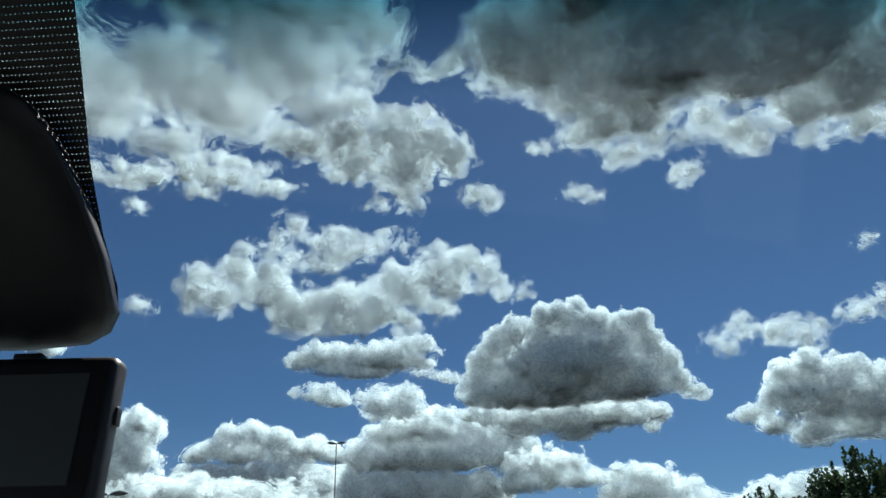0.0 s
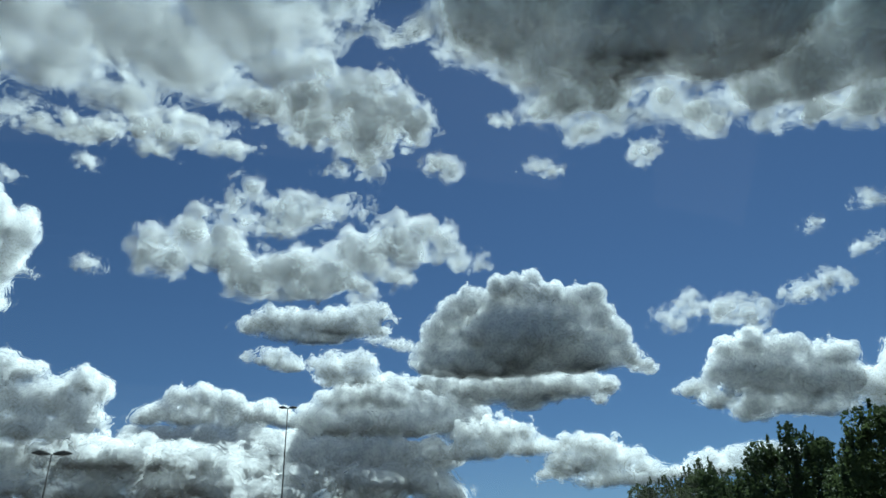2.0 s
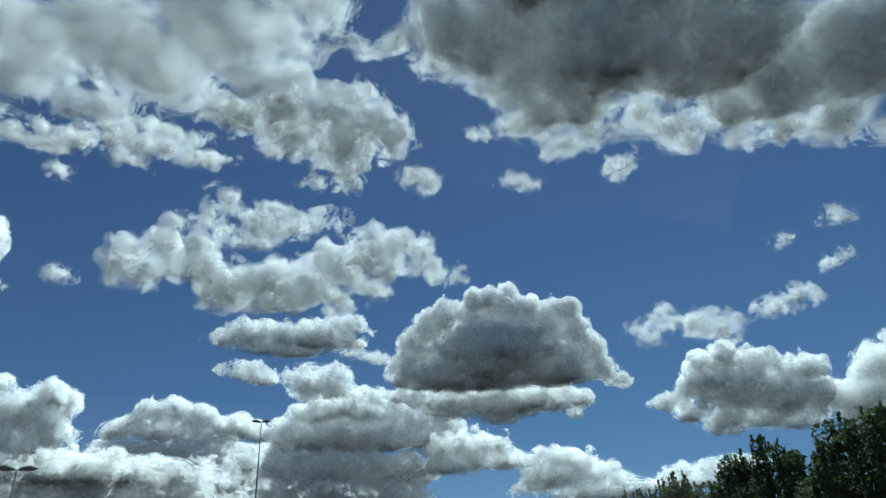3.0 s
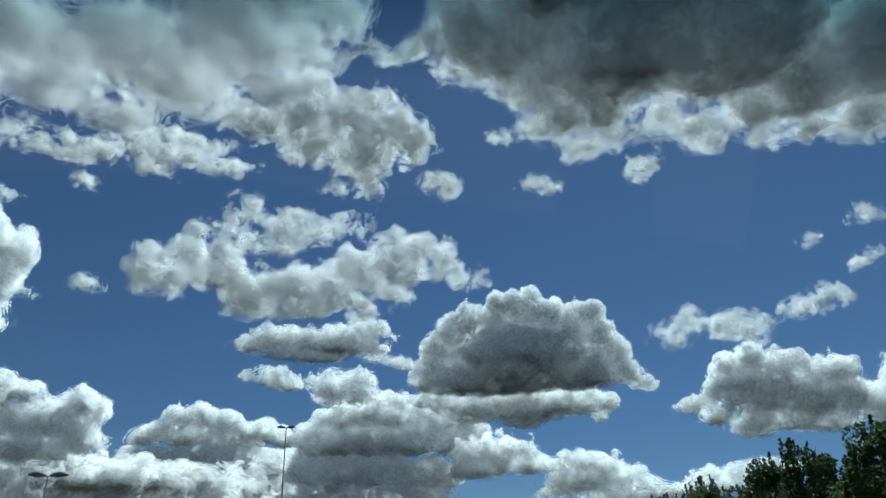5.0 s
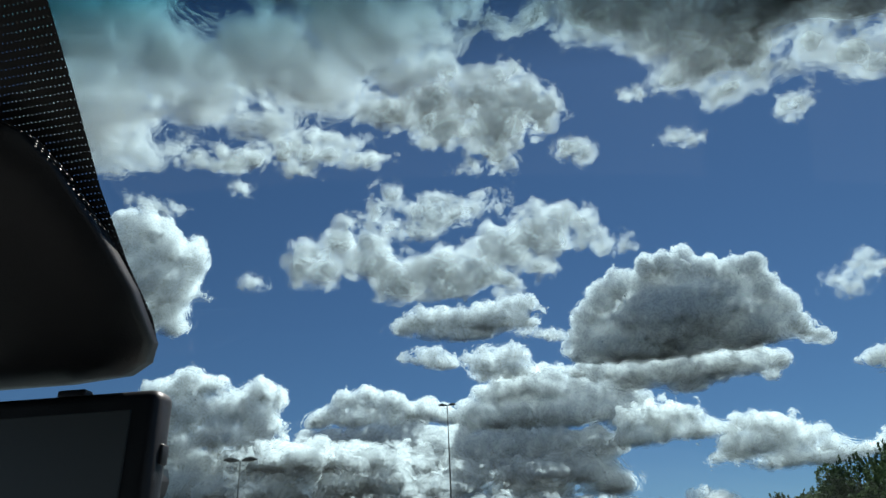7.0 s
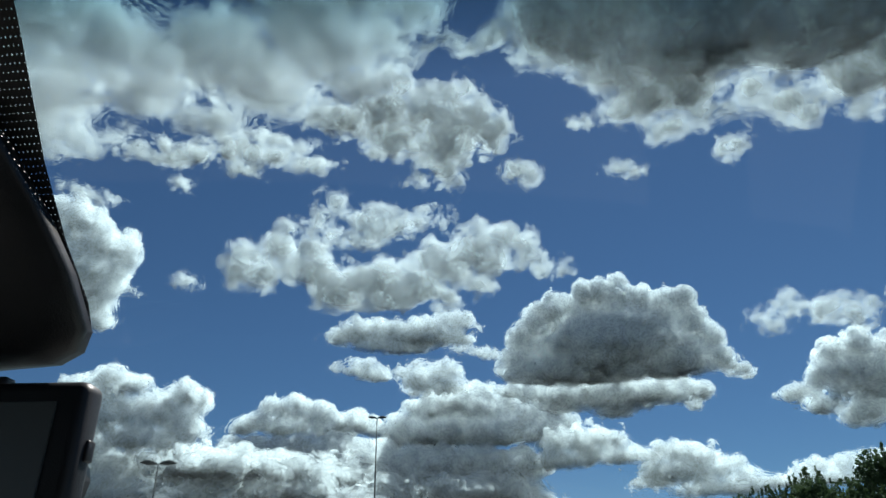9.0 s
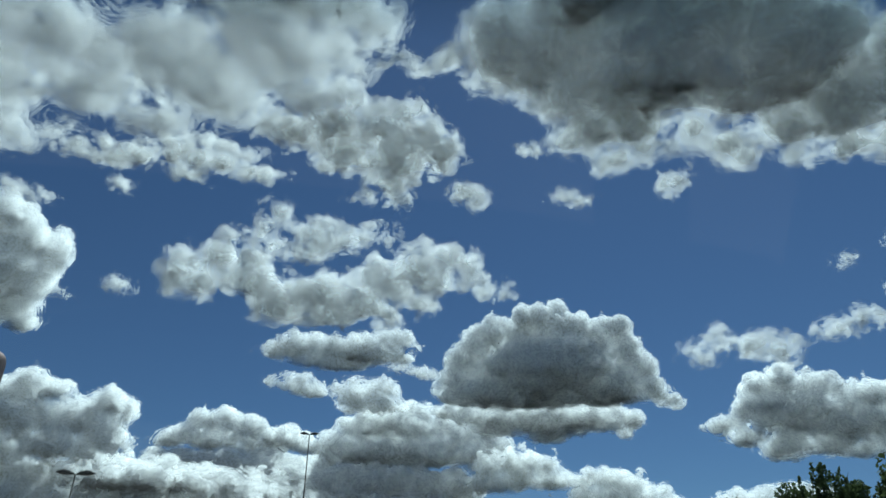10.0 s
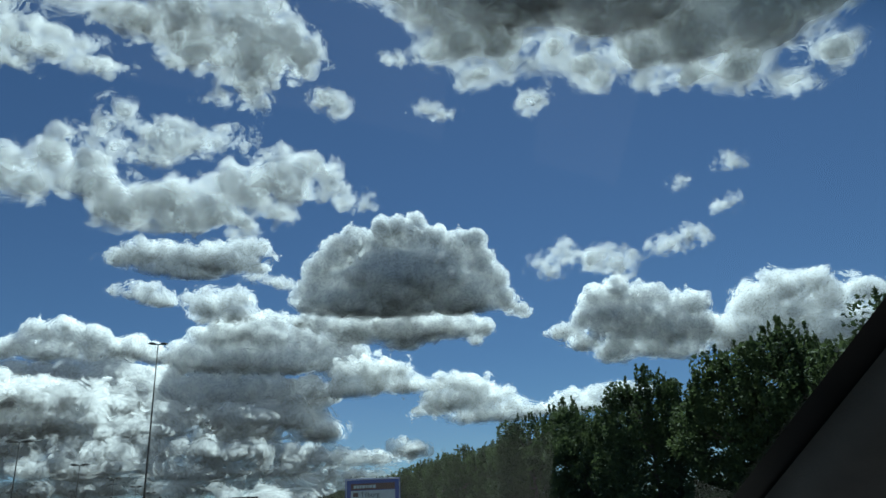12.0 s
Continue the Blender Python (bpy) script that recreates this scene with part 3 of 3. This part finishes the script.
cloud('long grey layered cloud bank near the horizon', 4140, 1.0, 0.7, 0.22, 1.6, layer, [
    (-18.3, 9.1, 5.4, 1.5), (-12.9, 8.9, 4.8, 1.5), (-9.2, 8.6, 3.8, 1.5), (-5.3, 7.6, 4.8, 1.4), (-0.4, 7.7, 4.2, 1.4),
    (3.9, 7.7, 2.6, 1.7), (5.6, 6.5, 2.6, 1.3), (-12.7, 7.6, 6.6, 1.2), (-20.7, 6.9, 4.8, 1.4), (-7.9, 6.8, 4.6, 1.2),
    (-0.3, 6.3, 4.5, 1.2), (-14.7, 6.6, 4.9, 1.1),
])
cloud('long grey layered cloud bank near the horizon', 4020, 1.0, 0.7, 0.22, 1.6, layer, [
    (-13.9, 5.9, 6, 0.9), (-7.8, 5.4, 5.7, 1), (-1.1, 5.1, 5.3, 1), (3.9, 4.7, 4.2, 0.9), (9.1, 4.3, 3, 0.8),
    (-10.6, 4.3, 7.3, 1), (-3, 3.7, 6.7, 0.9), (3.1, 3.5, 5.4, 0.8), (-18.9, 4.8, 4.9, 1.4),
])
cloud('pale hazy cloud bank on the horizon', 3900, 1.0, 0.7, 0.24, 1.6, layer, [
    (-12.1, 2.9, 6.4, 0.9), (-4.9, 2.6, 6.2, 0.8), (1.5, 2.6, 5.3, 0.7), (8.2, 2.9, 3.8, 0.8), (12.6, 4.8, 1.9, 0.9),
    (-20, 2.8, 4.7, 1.4), (4.8, 1.6, 8.2, 0.9), (16, 1.2, 8.4, 0.9),
])

# ---------------------------------------------------------------- ground and road
bm = bmesh.new()
bmesh.ops.create_grid(bm, x_segments=40, y_segments=40, size=4800)
tagged(part("ground", bm, grass_mat), "flat green fields reaching the horizon", "ground", kind="structure")
tagged(part("road", box_bm(-14, -400, -0.3, 12, 1500, 0.03), asphalt_mat), "dark grey asphalt motorway", "road", kind="structure")


# ---------------------------------------------------------------- lamp posts
def lamp_head_bm(side):
    """A flat leaf-shaped luminaire that widens outwards from the mast and ends in a point."""
    bm = bmesh.new()
    rows = []
    for s, w, h in ((0.1, 0.06, 0.06), (0.35, 0.2, 0.16), (0.7, 0.3, 0.24), (1.0, 0.24, 0.17), (1.3, 0.05, 0.03)):
        z = 0.02 + 0.05 * s
        rows.append([bm.verts.new((side * s, w * math.cos(a), z + h * math.sin(a) * (1 if math.sin(a) > 0 else 0.6))) for a in
                     [k * math.tau / 10 for k in range(10)]])
    for r, s in zip(rows, rows[1:]):
        for k in range(10):
            bm.faces.new((r[k], r[(k + 1) % 10], s[(k + 1) % 10], s[k]))
    bm.faces.new(rows[0])
    bm.faces.new(rows[-1])
    return bm


def street_lamp(height, x, y, label, turn=0, size=1.0, slim=1.0):
    e = new("street_lamp")
    part("mast", tube_bm([(0, 0, 0), (0, 0, height * 0.5), (0, 0, height)], [0.1 * slim, 0.08 * slim, 0.05 * slim], 12), steel_mat, e, smooth=True)
    part("foot_plate", box_bm(-0.2, -0.2, 0, 0.2, 0.2, 0.03, 0.005), steel_mat, e)
    part("bracket", tube_bm([(-0.3, 0, height - 0.02), (0.3, 0, height - 0.02)], [0.035, 0.035], 8), steel_mat, e)
    for side in (-1, 1):
        h = part("lamp_head", lamp_head_bm(side), lamp_mat, e, smooth=True)
        h.scale = (size, size, size)
        h.location = (0, 0, height)
    e.matrix_world = pose(x, y, 0, 0, 0, turn)
    return tagged(e, label, "street lamp", "lamp posts along the motorway")


street_lamp(14.9, -6.6, 58, "tall slim dark lamp post with twin heads", 4, 0.6, 0.8)
first = street_lamp(11.8, -25, 60, "dark steel lamp post with two flat heads", 8, 1.15)
for k in range(1, 7):
    copy_thing(first, pose(-25, 60 + 35 * k, 0, 0, 0, 8))


# ---------------------------------------------------------------- trees
leaf_mat, lt, ln, lb, ll = material("leaf_green")
lr, _ = noise_ramp(lt, 0.35, (0.04, 0.06, 0.026), (0.10, 0.13, 0.05), 4)
ll.new(lr.outputs["Color"], lb.inputs["Base Color"])
lb.inputs["Roughness"].default_value = 0.75
lb.inputs["Specular IOR Level"].default_value = 0.12
leaf_glow = ln.new("ShaderNodeBsdfTranslucent")
leaf_mix = ln.new("ShaderNodeMixShader")
leaf_mix.inputs["Fac"].default_value = 0.3
ll.new(lr.outputs["Color"], leaf_glow.inputs["Color"])
ll.new(lb.outputs[0], leaf_mix.inputs[1])
ll.new(leaf_glow.outputs[0], leaf_mix.inputs[2])
ll.new(leaf_mix.outputs[0], ln["Material Output"].inputs["Surface"])


def tree(height, width, seed, leaves, leaf=1.0):
    """A broad roadside tree: trunk, limbs, and a crown of separate leaves on shoots."""
    rng = np.random.default_rng(seed)
    e = new("tree")
    bm = tube_bm([(0, 0, -0.1), (0.1, 0.05, height * 0.3), (0.0, 0.1, height * 0.62), (0.05, 0, height * 0.88)], [0.2, 0.15, 0.09, 0.03], 8)
    tips = []
    for k in range(26):
        a = rng.uniform(0, math.tau)
        z0 = height * rng.uniform(0.12, 0.7)
        reach = width * rng.uniform(0.25, 0.5) * (1.1 - 0.55 * z0 / height)
        z1 = z0 + height * rng.uniform(0.1, 0.3)
        mid = (math.cos(a) * reach * 0.5, math.sin(a) * reach * 0.5, z0 + (z1 - z0) * 0.35)
        tip = (math.cos(a) * reach, math.sin(a) * reach, z1)
        tube_bm([(0.05, 0.05, z0), mid, tip], [0.06, 0.04, 0.012], 5, bm)
        tips += [mid, tip]
    part("trunk", bm, bark_mat, e)
    # clumps round the limbs, then upright shoots on top
    n = 70
    cz = rng.uniform(0.08, 0.86, n) * height
    grow = np.sqrt(np.clip(1 - ((cz / height - 0.4) / 0.62) ** 2, 0.05, 1))
    ca = rng.uniform(0, math.tau, n)
    cr = np.sqrt(rng.uniform(0.02, 1, n)) * width * 0.46 * grow
    centre = np.stack([np.cos(ca) * cr, np.sin(ca) * cr, cz], 1)
    size = rng.uniform(0.55, 1.15, n)
    pick = rng.integers(0, n, leaves)
    way = rng.standard_normal((leaves, 3))
    way /= np.linalg.norm(way, axis=1)[:, None]
    p = centre[pick] + way * (size[pick] * rng.uniform(0.45, 1.0, leaves) ** 0.5)[:, None] * np.array([1, 1, 0.85])
    shoots = 90
    sa, sr = rng.uniform(0, math.tau, shoots), np.sqrt(rng.uniform(0, 1, shoots)) * width * 0.42
    top = height * (0.95 + rng.uniform(-0.04, 0.04, shoots) - 0.5 * (sr / (width * 0.5)) ** 2)
    each = 46 if leaf < 2 else 22
    u = rng.uniform(-1.0, 0.75, (shoots, each))
    spread = 0.11 * (1.05 - u / 0.8)
    sx = (np.cos(sa) * sr)[:, None] + rng.standard_normal((shoots, each)) * spread * 0.7
    sy = (np.sin(sa) * sr)[:, None] + rng.standard_normal((shoots, each)) * spread * 0.7
    p = np.concatenate([p, np.stack([sx, sy, top[:, None] + u * 0.8], 2).reshape(-1, 3)])
    m = len(p)
    d1 = rng.standard_normal((m, 3))
    d1 /= np.linalg.norm(d1, axis=1)[:, None]
    d2 = np.cross(d1, rng.standard_normal((m, 3)))
    d2 /= np.linalg.norm(d2, axis=1)[:, None]
    L = rng.uniform(0.06, 0.11, m)[:, None] * leaf
    quad = np.stack([p - d1 * L, p + d2 * L * 0.5, p + d1 * L, p - d2 * L * 0.5], 1).reshape(-1, 3)
    mesh_object("crown", quad, np.arange(m * 4).reshape(-1, 4), leaf_mat, e)
    return tagged(e, "dense green roadside tree with upright leafy shoots", "tree", "trees along the motorway")


kinds = [tree(8.9, 7.5, 11, 14000, 1.55), tree(8.3, 6.8, 12, 13500, 1.55), tree(9.6, 7.2, 13, 14000, 1.55)]
far_kinds = [tree(9.2, 7.5, 21, 4200, 2.3), tree(8.7, 7.0, 22, 4200, 2.3)]
rng = np.random.default_rng(5)
y = 9.0
near_count = far_count = 0
while y < 330:
    x = 27.5 + rng.uniform(-1.0, 1.0)
    s = rng.uniform(0.92, 1.08)
    m = pose(x, y, 0, 0, 0, rng.uniform(0, 360)) @ Matrix.Diagonal((s, s, s, 1))
    pool, used = (kinds, near_count) if y < 72 else (far_kinds, far_count)
    if used < len(pool):
        pool[used].matrix_world = m
    else:
        copy_thing(pool[used % len(pool)], m)
    if y < 72:
        near_count += 1
    else:
        far_count += 1
    y += rng.uniform(3.8, 5.0) + y * 0.012

# ---------------------------------------------------------------- road sign, gantry
blue_mat = surface("blue_sign_sheet", (0.02, 0.06, 0.30), (0.03, 0.08, 0.36), 3, 0.4)
white_mat = surface("white_sign_sheet", (0.62, 0.62, 0.6), (0.72, 0.72, 0.7), 3, 0.45)
brown_mat = surface("brown_sign_sheet", (0.10, 0.03, 0.022), (0.14, 0.04, 0.03), 3, 0.45)
black_mat = surface("black_sign_print", (0.02, 0.02, 0.02), (0.03, 0.03, 0.03), 5, 0.5)


def letters(text, size, mat, parent, at):
    cu = bpy.data.curves.new("text", "FONT")
    cu.body, cu.size, cu.extrude = text, size, 0.004
    tmp = bpy.data.objects.new("text", cu)
    scene.collection.objects.link(tmp)
    me = bpy.data.meshes.new_from_object(tmp.evaluated_get(bpy.context.evaluated_depsgraph_get()))
    bpy.data.objects.remove(tmp)
    me.materials.clear()
    me.materials.append(mat)
    ob = new("lettering", me)
    ob.parent = parent
    ob.matrix_basis = Matrix.Translation(at) @ pose(0, 0, 0, 90, 0, 0)
    return ob


e = new("road_sign")
part("panel", box_bm(-1.5, 0, 0.9, 1.5, 0.06, 3.34, 0.02), blue_mat, e)
for x0, z0, x1, z1 in ((-1.46, 3.27, 1.46, 3.3), (-1.46, 0.94, 1.46, 0.97), (-1.46, 0.97, -1.43, 3.27), (1.43, 0.97, 1.46, 3.27)):
    part("border", box_bm(x0, -0.006, z0, x1, -0.001, z1), white_mat, e)
part("brown_field", box_bm(-1.2, -0.014, 2.75, 1.2, -0.008, 3.08), brown_mat, e, "brown tourist field")
part("white_field", box_bm(-1.2, -0.014, 1.1, 1.2, -0.008, 2.72), white_mat, e, "white destination field")
x = -1.05
for w in (0.15, 0.1, 0.1, 0.16, 0.07, 0.06, 0.15, 0.16):
    part("bar", box_bm(x, -0.02, 2.84, x + w, -0.015, 3.0), white_mat, e)
    x += w + 0.035
part("pictogram", box_bm(-1.08, -0.02, 2.4, -0.8, -0.015, 2.62, 0.001), brown_mat, e)
letters("Tilburg", 0.36, black_mat, e, (-0.68, -0.018, 2.38))
for px in (-0.9, 0.9):
    part("post", tube_bm([(px, 0.1, 0), (px, 0.1, 3.2)], [0.045, 0.045], 10), steel_mat, e)
e.matrix_world = pose(7.05, 40, 0, 0, 0, -4)
tagged(e, "blue-framed road sign with brown and white fields", "road sign")

g = new("sign_gantry")
part("sign_board", box_bm(-4.6, 0, 6.2, 4.6, 0.15, 8.3, 0.03), plastic_mat, g)
part("beam", box_bm(-9, 0.2, 7.0, 9, 0.6, 7.4, 0.02), steel_mat, g)
for px in (-8.8, 8.8):
    part("post", box_bm(px - 0.2, 0.2, 0, px + 0.2, 0.6, 7.4, 0.02), steel_mat, g)
g.matrix_world = pose(0.2, 200, 0)
tagged(g, "dark overhead sign gantry across the motorway", "gantry")

# ---------------------------------------------------------------- car
EYE = 1.25


def glass_y(x, z):
    """Where the curved windscreen lies, z counted from eye height."""
    return 0.713 - z / 0.6 - 0.16 * ((x + 0.35) / 0.75) ** 2


car = new("car")
tagged(car, "dark car cabin with curved windscreen, on the road", "car")
tint_mat, tt, tn, tb, tl = material("windscreen_glass")
tn.remove(tb)
clear = tn.new("ShaderNodeBsdfTransparent")
gloss = tn.new("ShaderNodeBsdfGlossy")
gloss.inputs["Roughness"].default_value = 0.03
co = tn.new("ShaderNodeTexCoord")
sep = tn.new("ShaderNodeSeparateXYZ")
tl.new(co.outputs["Object"], sep.inputs[0])
ramp = tn.new("ShaderNodeValToRGB")
mr = tn.new("ShaderNodeMapRange")
mr.inputs["From Min"].default_value = EYE + 0.254
mr.inputs["From Max"].default_value = EYE + 0.283
wrap = tn.new("ShaderNodeMath")
wrap.operation = "MULTIPLY_ADD"
wrap.inputs[1].default_value = 1 / 0.75
wrap.inputs[2].default_value = 0.35 / 0.75
tl.new(sep.outputs["X"], wrap.inputs[0])
square = tn.new("ShaderNodeMath")
square.operation = "POWER"
square.inputs[1].default_value = 2.0
tl.new(wrap.outputs[0], square.inputs[0])
band = tn.new("ShaderNodeMath")
band.operation = "MULTIPLY_ADD"
band.inputs[1].default_value = 0.06
tl.new(square.outputs[0], band.inputs[0])
tl.new(sep.outputs["Z"], band.inputs[2])
tl.new(band.outputs[0], mr.inputs["Value"])
tl.new(mr.outputs["Result"], ramp.inputs["Fac"])
ramp.color_ramp.elements[0].color = (0.66, 0.89, 0.965, 1)
ramp.color_ramp.elements[1].color = (0.05, 0.27, 0.36, 1)
tl.new(ramp.outputs["Color"], clear.inputs["Color"])
fres = tn.new("ShaderNodeFresnel")
fres.inputs["IOR"].default_value = 1.45
gm = tn.new("ShaderNodeMixShader")
tl.new(fres.outputs[0], gm.inputs["Fac"])
tl.new(clear.outputs[0], gm.inputs[1])
tl.new(gloss.outputs[0], gm.inputs[2])
tl.new(gm.outputs[0], tn["Material Output"].inputs["Surface"])


def sheet_bm(x0, x1, z0, z1, lift=0.0, nx=24, nz=14):
    """A piece of the windscreen's curved surface."""
    bm = bmesh.new()
    grid = [[bm.verts.new((x, glass_y(x, z) - lift, EYE + z)) for x in np.linspace(x0, x1, nx)] for z in np.linspace(z0, z1, nz)]
    for r, s in zip(grid, grid[1:]):
        for k in range(nx - 1):
            bm.faces.new((r[k], r[k + 1], s[k + 1], s[k]))
    return bm


glass = part("windscreen", sheet_bm(-1.1, 0.45, -0.32, 0.37), tint_mat, car, "clear windscreen with blue-green tinted top band", True)
glass.visible_shadow = False
if sum(f.normal.y for f in glass.data.polygons) > 0:
    glass.data.flip_normals()


def pillar_bm(xs, wide):
    """A roof pillar that follows the edge of the windscreen."""
    bm = bmesh.new()
    rings = []
    for z in np.linspace(-0.5, 0.40, 12):
        y = glass_y(xs, z)
        o = wide
        rings.append([bm.verts.new((px, py, EYE + z)) for px, py in
                      ((xs, y - 0.008), (xs + 0.02 * o, y - 0.05), (xs + 0.09 * o, y - 0.09), (xs + 0.14 * o, y - 0.05), (xs + 0.10 * o, y + 0.01))])
    for r, s in zip(rings, rings[1:]):
        for k in range(5):
            bm.faces.new((r[k], r[(k + 1) % 5], s[(k + 1) % 5], s[k]))
    bm.faces.new(rings[0])
    bm.faces.new(rings[-1])
    return bm


part("edge_seal", sheet_bm(0.405, 0.46, -0.4, 0.37, 0.004, 6, 14), plastic_mat, car, "black seal along the windscreen edge")
part("pillar", pillar_bm(0.425, 1), trim_mat, car, "dark grey pillar trim", True)
part("pillar", pillar_bm(-1.105, -1), trim_mat, car, "", True)
part("roof", box_bm(-1.3, -2.2, EYE + 0.37, 0.66, 0.10, EYE + 0.42, 0.02), trim_mat, car)
dash_mat = surface("grey_dashboard_vinyl", (0.09, 0.115, 0.115), (0.13, 0.155, 0.155), 9, 0.75, bump=0.3, bump_scale=500)
part("dashboard", box_bm(-1.3, 0.62, 0, 0.66, 1.5, EYE - 0.33, 0.03), dash_mat, car)
for x0, x1 in ((-1.42, -1.32), (0.68, 0.78)):
    part("door", box_bm(x0, -2.2, 0, x1, 0.9, EYE - 0.25, 0.02), trim_mat, car)
part("floor_pan", box_bm(-1.31, -2.2, 0.03, 0.67, 0.61, 0.3), trim_mat, car)
part("rear_panel", box_bm(-1.31, -2.35, 0.03, 0.67, -2.21, EYE + 0.36), trim_mat, car)

# dotted black print on the glass round the sensor cover
frit_mat, ft, fn, fb, fl = material("dotted_black_print")
fb.inputs["Base Color"].default_value = (0.015, 0.015, 0.016, 1)
fb.inputs["Roughness"].default_value = 0.5
fco = fn.new("ShaderNodeTexCoord")
fm = fn.new("ShaderNodeMapping")
fm.inputs["Scale"].default_value = (1300, 1300, 1500)
fm.inputs["Rotation"].default_value = (0, 0, 0)
fl.new(fco.outputs["Object"], fm.inputs["Vector"])
fsep = fn.new("ShaderNodeSeparateXYZ")
fl.new(fm.outputs[0], fsep.inputs[0])


def fmath(op, a, b=None):
    n = fn.new("ShaderNodeMath")
    n.operation = op
    for k, v in enumerate((a, b)):
        if v is None:
            continue
        if isinstance(v, (int, float)):
            n.inputs[k].default_value = v
        else:
            fl.new(v, n.inputs[k])
    return n.outputs[0]


diag_a = fmath("ADD", fsep.outputs["X"], fsep.outputs["Z"])
diag_b = fmath("SUBTRACT", fsep.outputs["X"], fsep.outputs["Z"])
waves = fmath("MULTIPLY", fmath("SINE", diag_a), fmath("SINE", diag_b))
holes = fmath("GREATER_THAN", waves, 0.9)
fclear = fn.new("ShaderNodeBsdfTransparent")
fmix = fn.new("ShaderNodeMixShader")
fl.new(holes, fmix.inputs["Fac"])
fl.new(fb.outputs[0], fmix.inputs[1])
fl.new(fclear.outputs[0], fmix.inputs[2])
fl.new(fmix.outputs[0], fn["Material Output"].inputs["Surface"])
CENTRE = -0.36

bm = bmesh.new()
right_edge = ((-0.222, 0.169), (-0.215, 0.174), (-0.211, 0.184), (-0.211, 0.205), (-0.207, 0.23), (-0.197, 0.261), (-0.19, 0.285), (-0.18, 0.33), (-0.17, 0.36))
rows = []
for x, z in right_edge:
    rows.append([bm.verts.new((v, glass_y(v, z) - 0.006, EYE + z)) for v in np.linspace(x, 2 * CENTRE - x, 14)])
for r, s in zip(rows, rows[1:]):
    for k in range(13):
        bm.faces.new((r[k], r[k + 1], s[k + 1], s[k]))
part("dotted_print", bm, frit_mat, car, "black dot pattern printed on glass")

cover = new("sensor_cover")
half = ((-0.36, 0.25), (-0.24, 0.249), (-0.226, 0.243), (-0.218, 0.232), (-0.212, 0.212), (-0.2095, 0.191), (-0.2125, 0.170), (-0.222, 0.162), (-0.239, 0.157), (-0.281, 0.155), (-0.36, 0.155))
outline = list(half) + [(2 * CENTRE - x, z) for x, z in half[-2:0:-1]]
bm = bmesh.new()
cx, cz = CENTRE, 0.2
rings = []
for off, grow in ((-0.004, 1.0), (0.008, 1.0), (0.013, 0.985), (0.024, 0.86), (0.03, 0.76), (0.032, 0.6)):
    ring = []
    for x, z in outline:
        gx = CENTRE + (x - CENTRE) * grow
        gz = cz + (z - cz) * (grow if z > cz else 0.25 + 0.75 * grow)
        p = Vector((gx, 0.406 - (gz - 0.17) / 0.6, EYE + gz))
        ring.append(bm.verts.new(p - Vector((0, 0.86, 0.0)) * off + Vector((0, 0, -0.2 * off))))
    rings.append(ring)
for r, s in zip(rings, rings[1:]):
    for k in range(len(r)):
        bm.faces.new((r[k], r[(k + 1) % len(r)], s[(k + 1) % len(r)], s[k]))
bm.faces.new(rings[0])
bm.faces.new(rings[-1])
part("shell", bm, plastic_mat, cover, smooth=True)
for px in (-0.30, -0.42):
    part("clip", box_bm(px - 0.01, 0.36, EYE + 0.2, px + 0.01, 0.40, EYE + 0.21), plastic_mat, cover)
tagged(cover, "black plastic sensor and mirror cover on the windscreen", "mirror cover")

dash = new("dashboard_camera")
X1, X0, Z0, Z1, Y0 = -0.2085, -0.345, EYE + 0.047, EYE + 0.1435, 0.412
part("body", box_bm(X0, Y0, Z0, X1, Y0 + 0.022, Z1, 0.007, 4), plastic_mat, dash, smooth=True)
screen_mat = surface("dark_screen_glass", (0.06, 0.07, 0.068), (0.07, 0.08, 0.078), 2, 0.3)
part("screen", box_bm(X0 + 0.016, Y0 - 0.0015, Z0 + 0.0135, X1 - 0.0165, Y0 + 0.001, Z1 - 0.013, 0.0005), screen_mat, dash, "unlit grey-green glossy screen")
part("top_button", box_bm(-0.281, Y0 + 0.006, Z1 - 0.002, -0.262, Y0 + 0.016, Z1 + 0.0045, 0.0015), plastic_mat, dash, smooth=True)
part("side_button", box_bm(X1 - 0.002, Y0 + 0.009, Z0 + 0.052, X1 + 0.0018, Y0 + 0.017, Z0 + 0.064, 0.001), plastic_mat, dash, smooth=True)
part("lower_foot", box_bm(-0.32, Y0 + 0.004, Z0 - 0.005, -0.262, Y0 + 0.018, Z0 + 0.002, 0.0015), plastic_mat, dash, smooth=True)
part("mount", tube_bm([(-0.28, Y0 + 0.02, EYE + 0.1), (-0.28, Y0 + 0.06, EYE + 0.103), (-0.28, glass_y(-0.28, 0.105) - 0.004, EYE + 0.105)], [0.012, 0.01, 0.022], 14), plastic_mat, dash, smooth=True)
tagged(dash, "black dashboard camera with dark screen, on the windscreen", "dash camera")
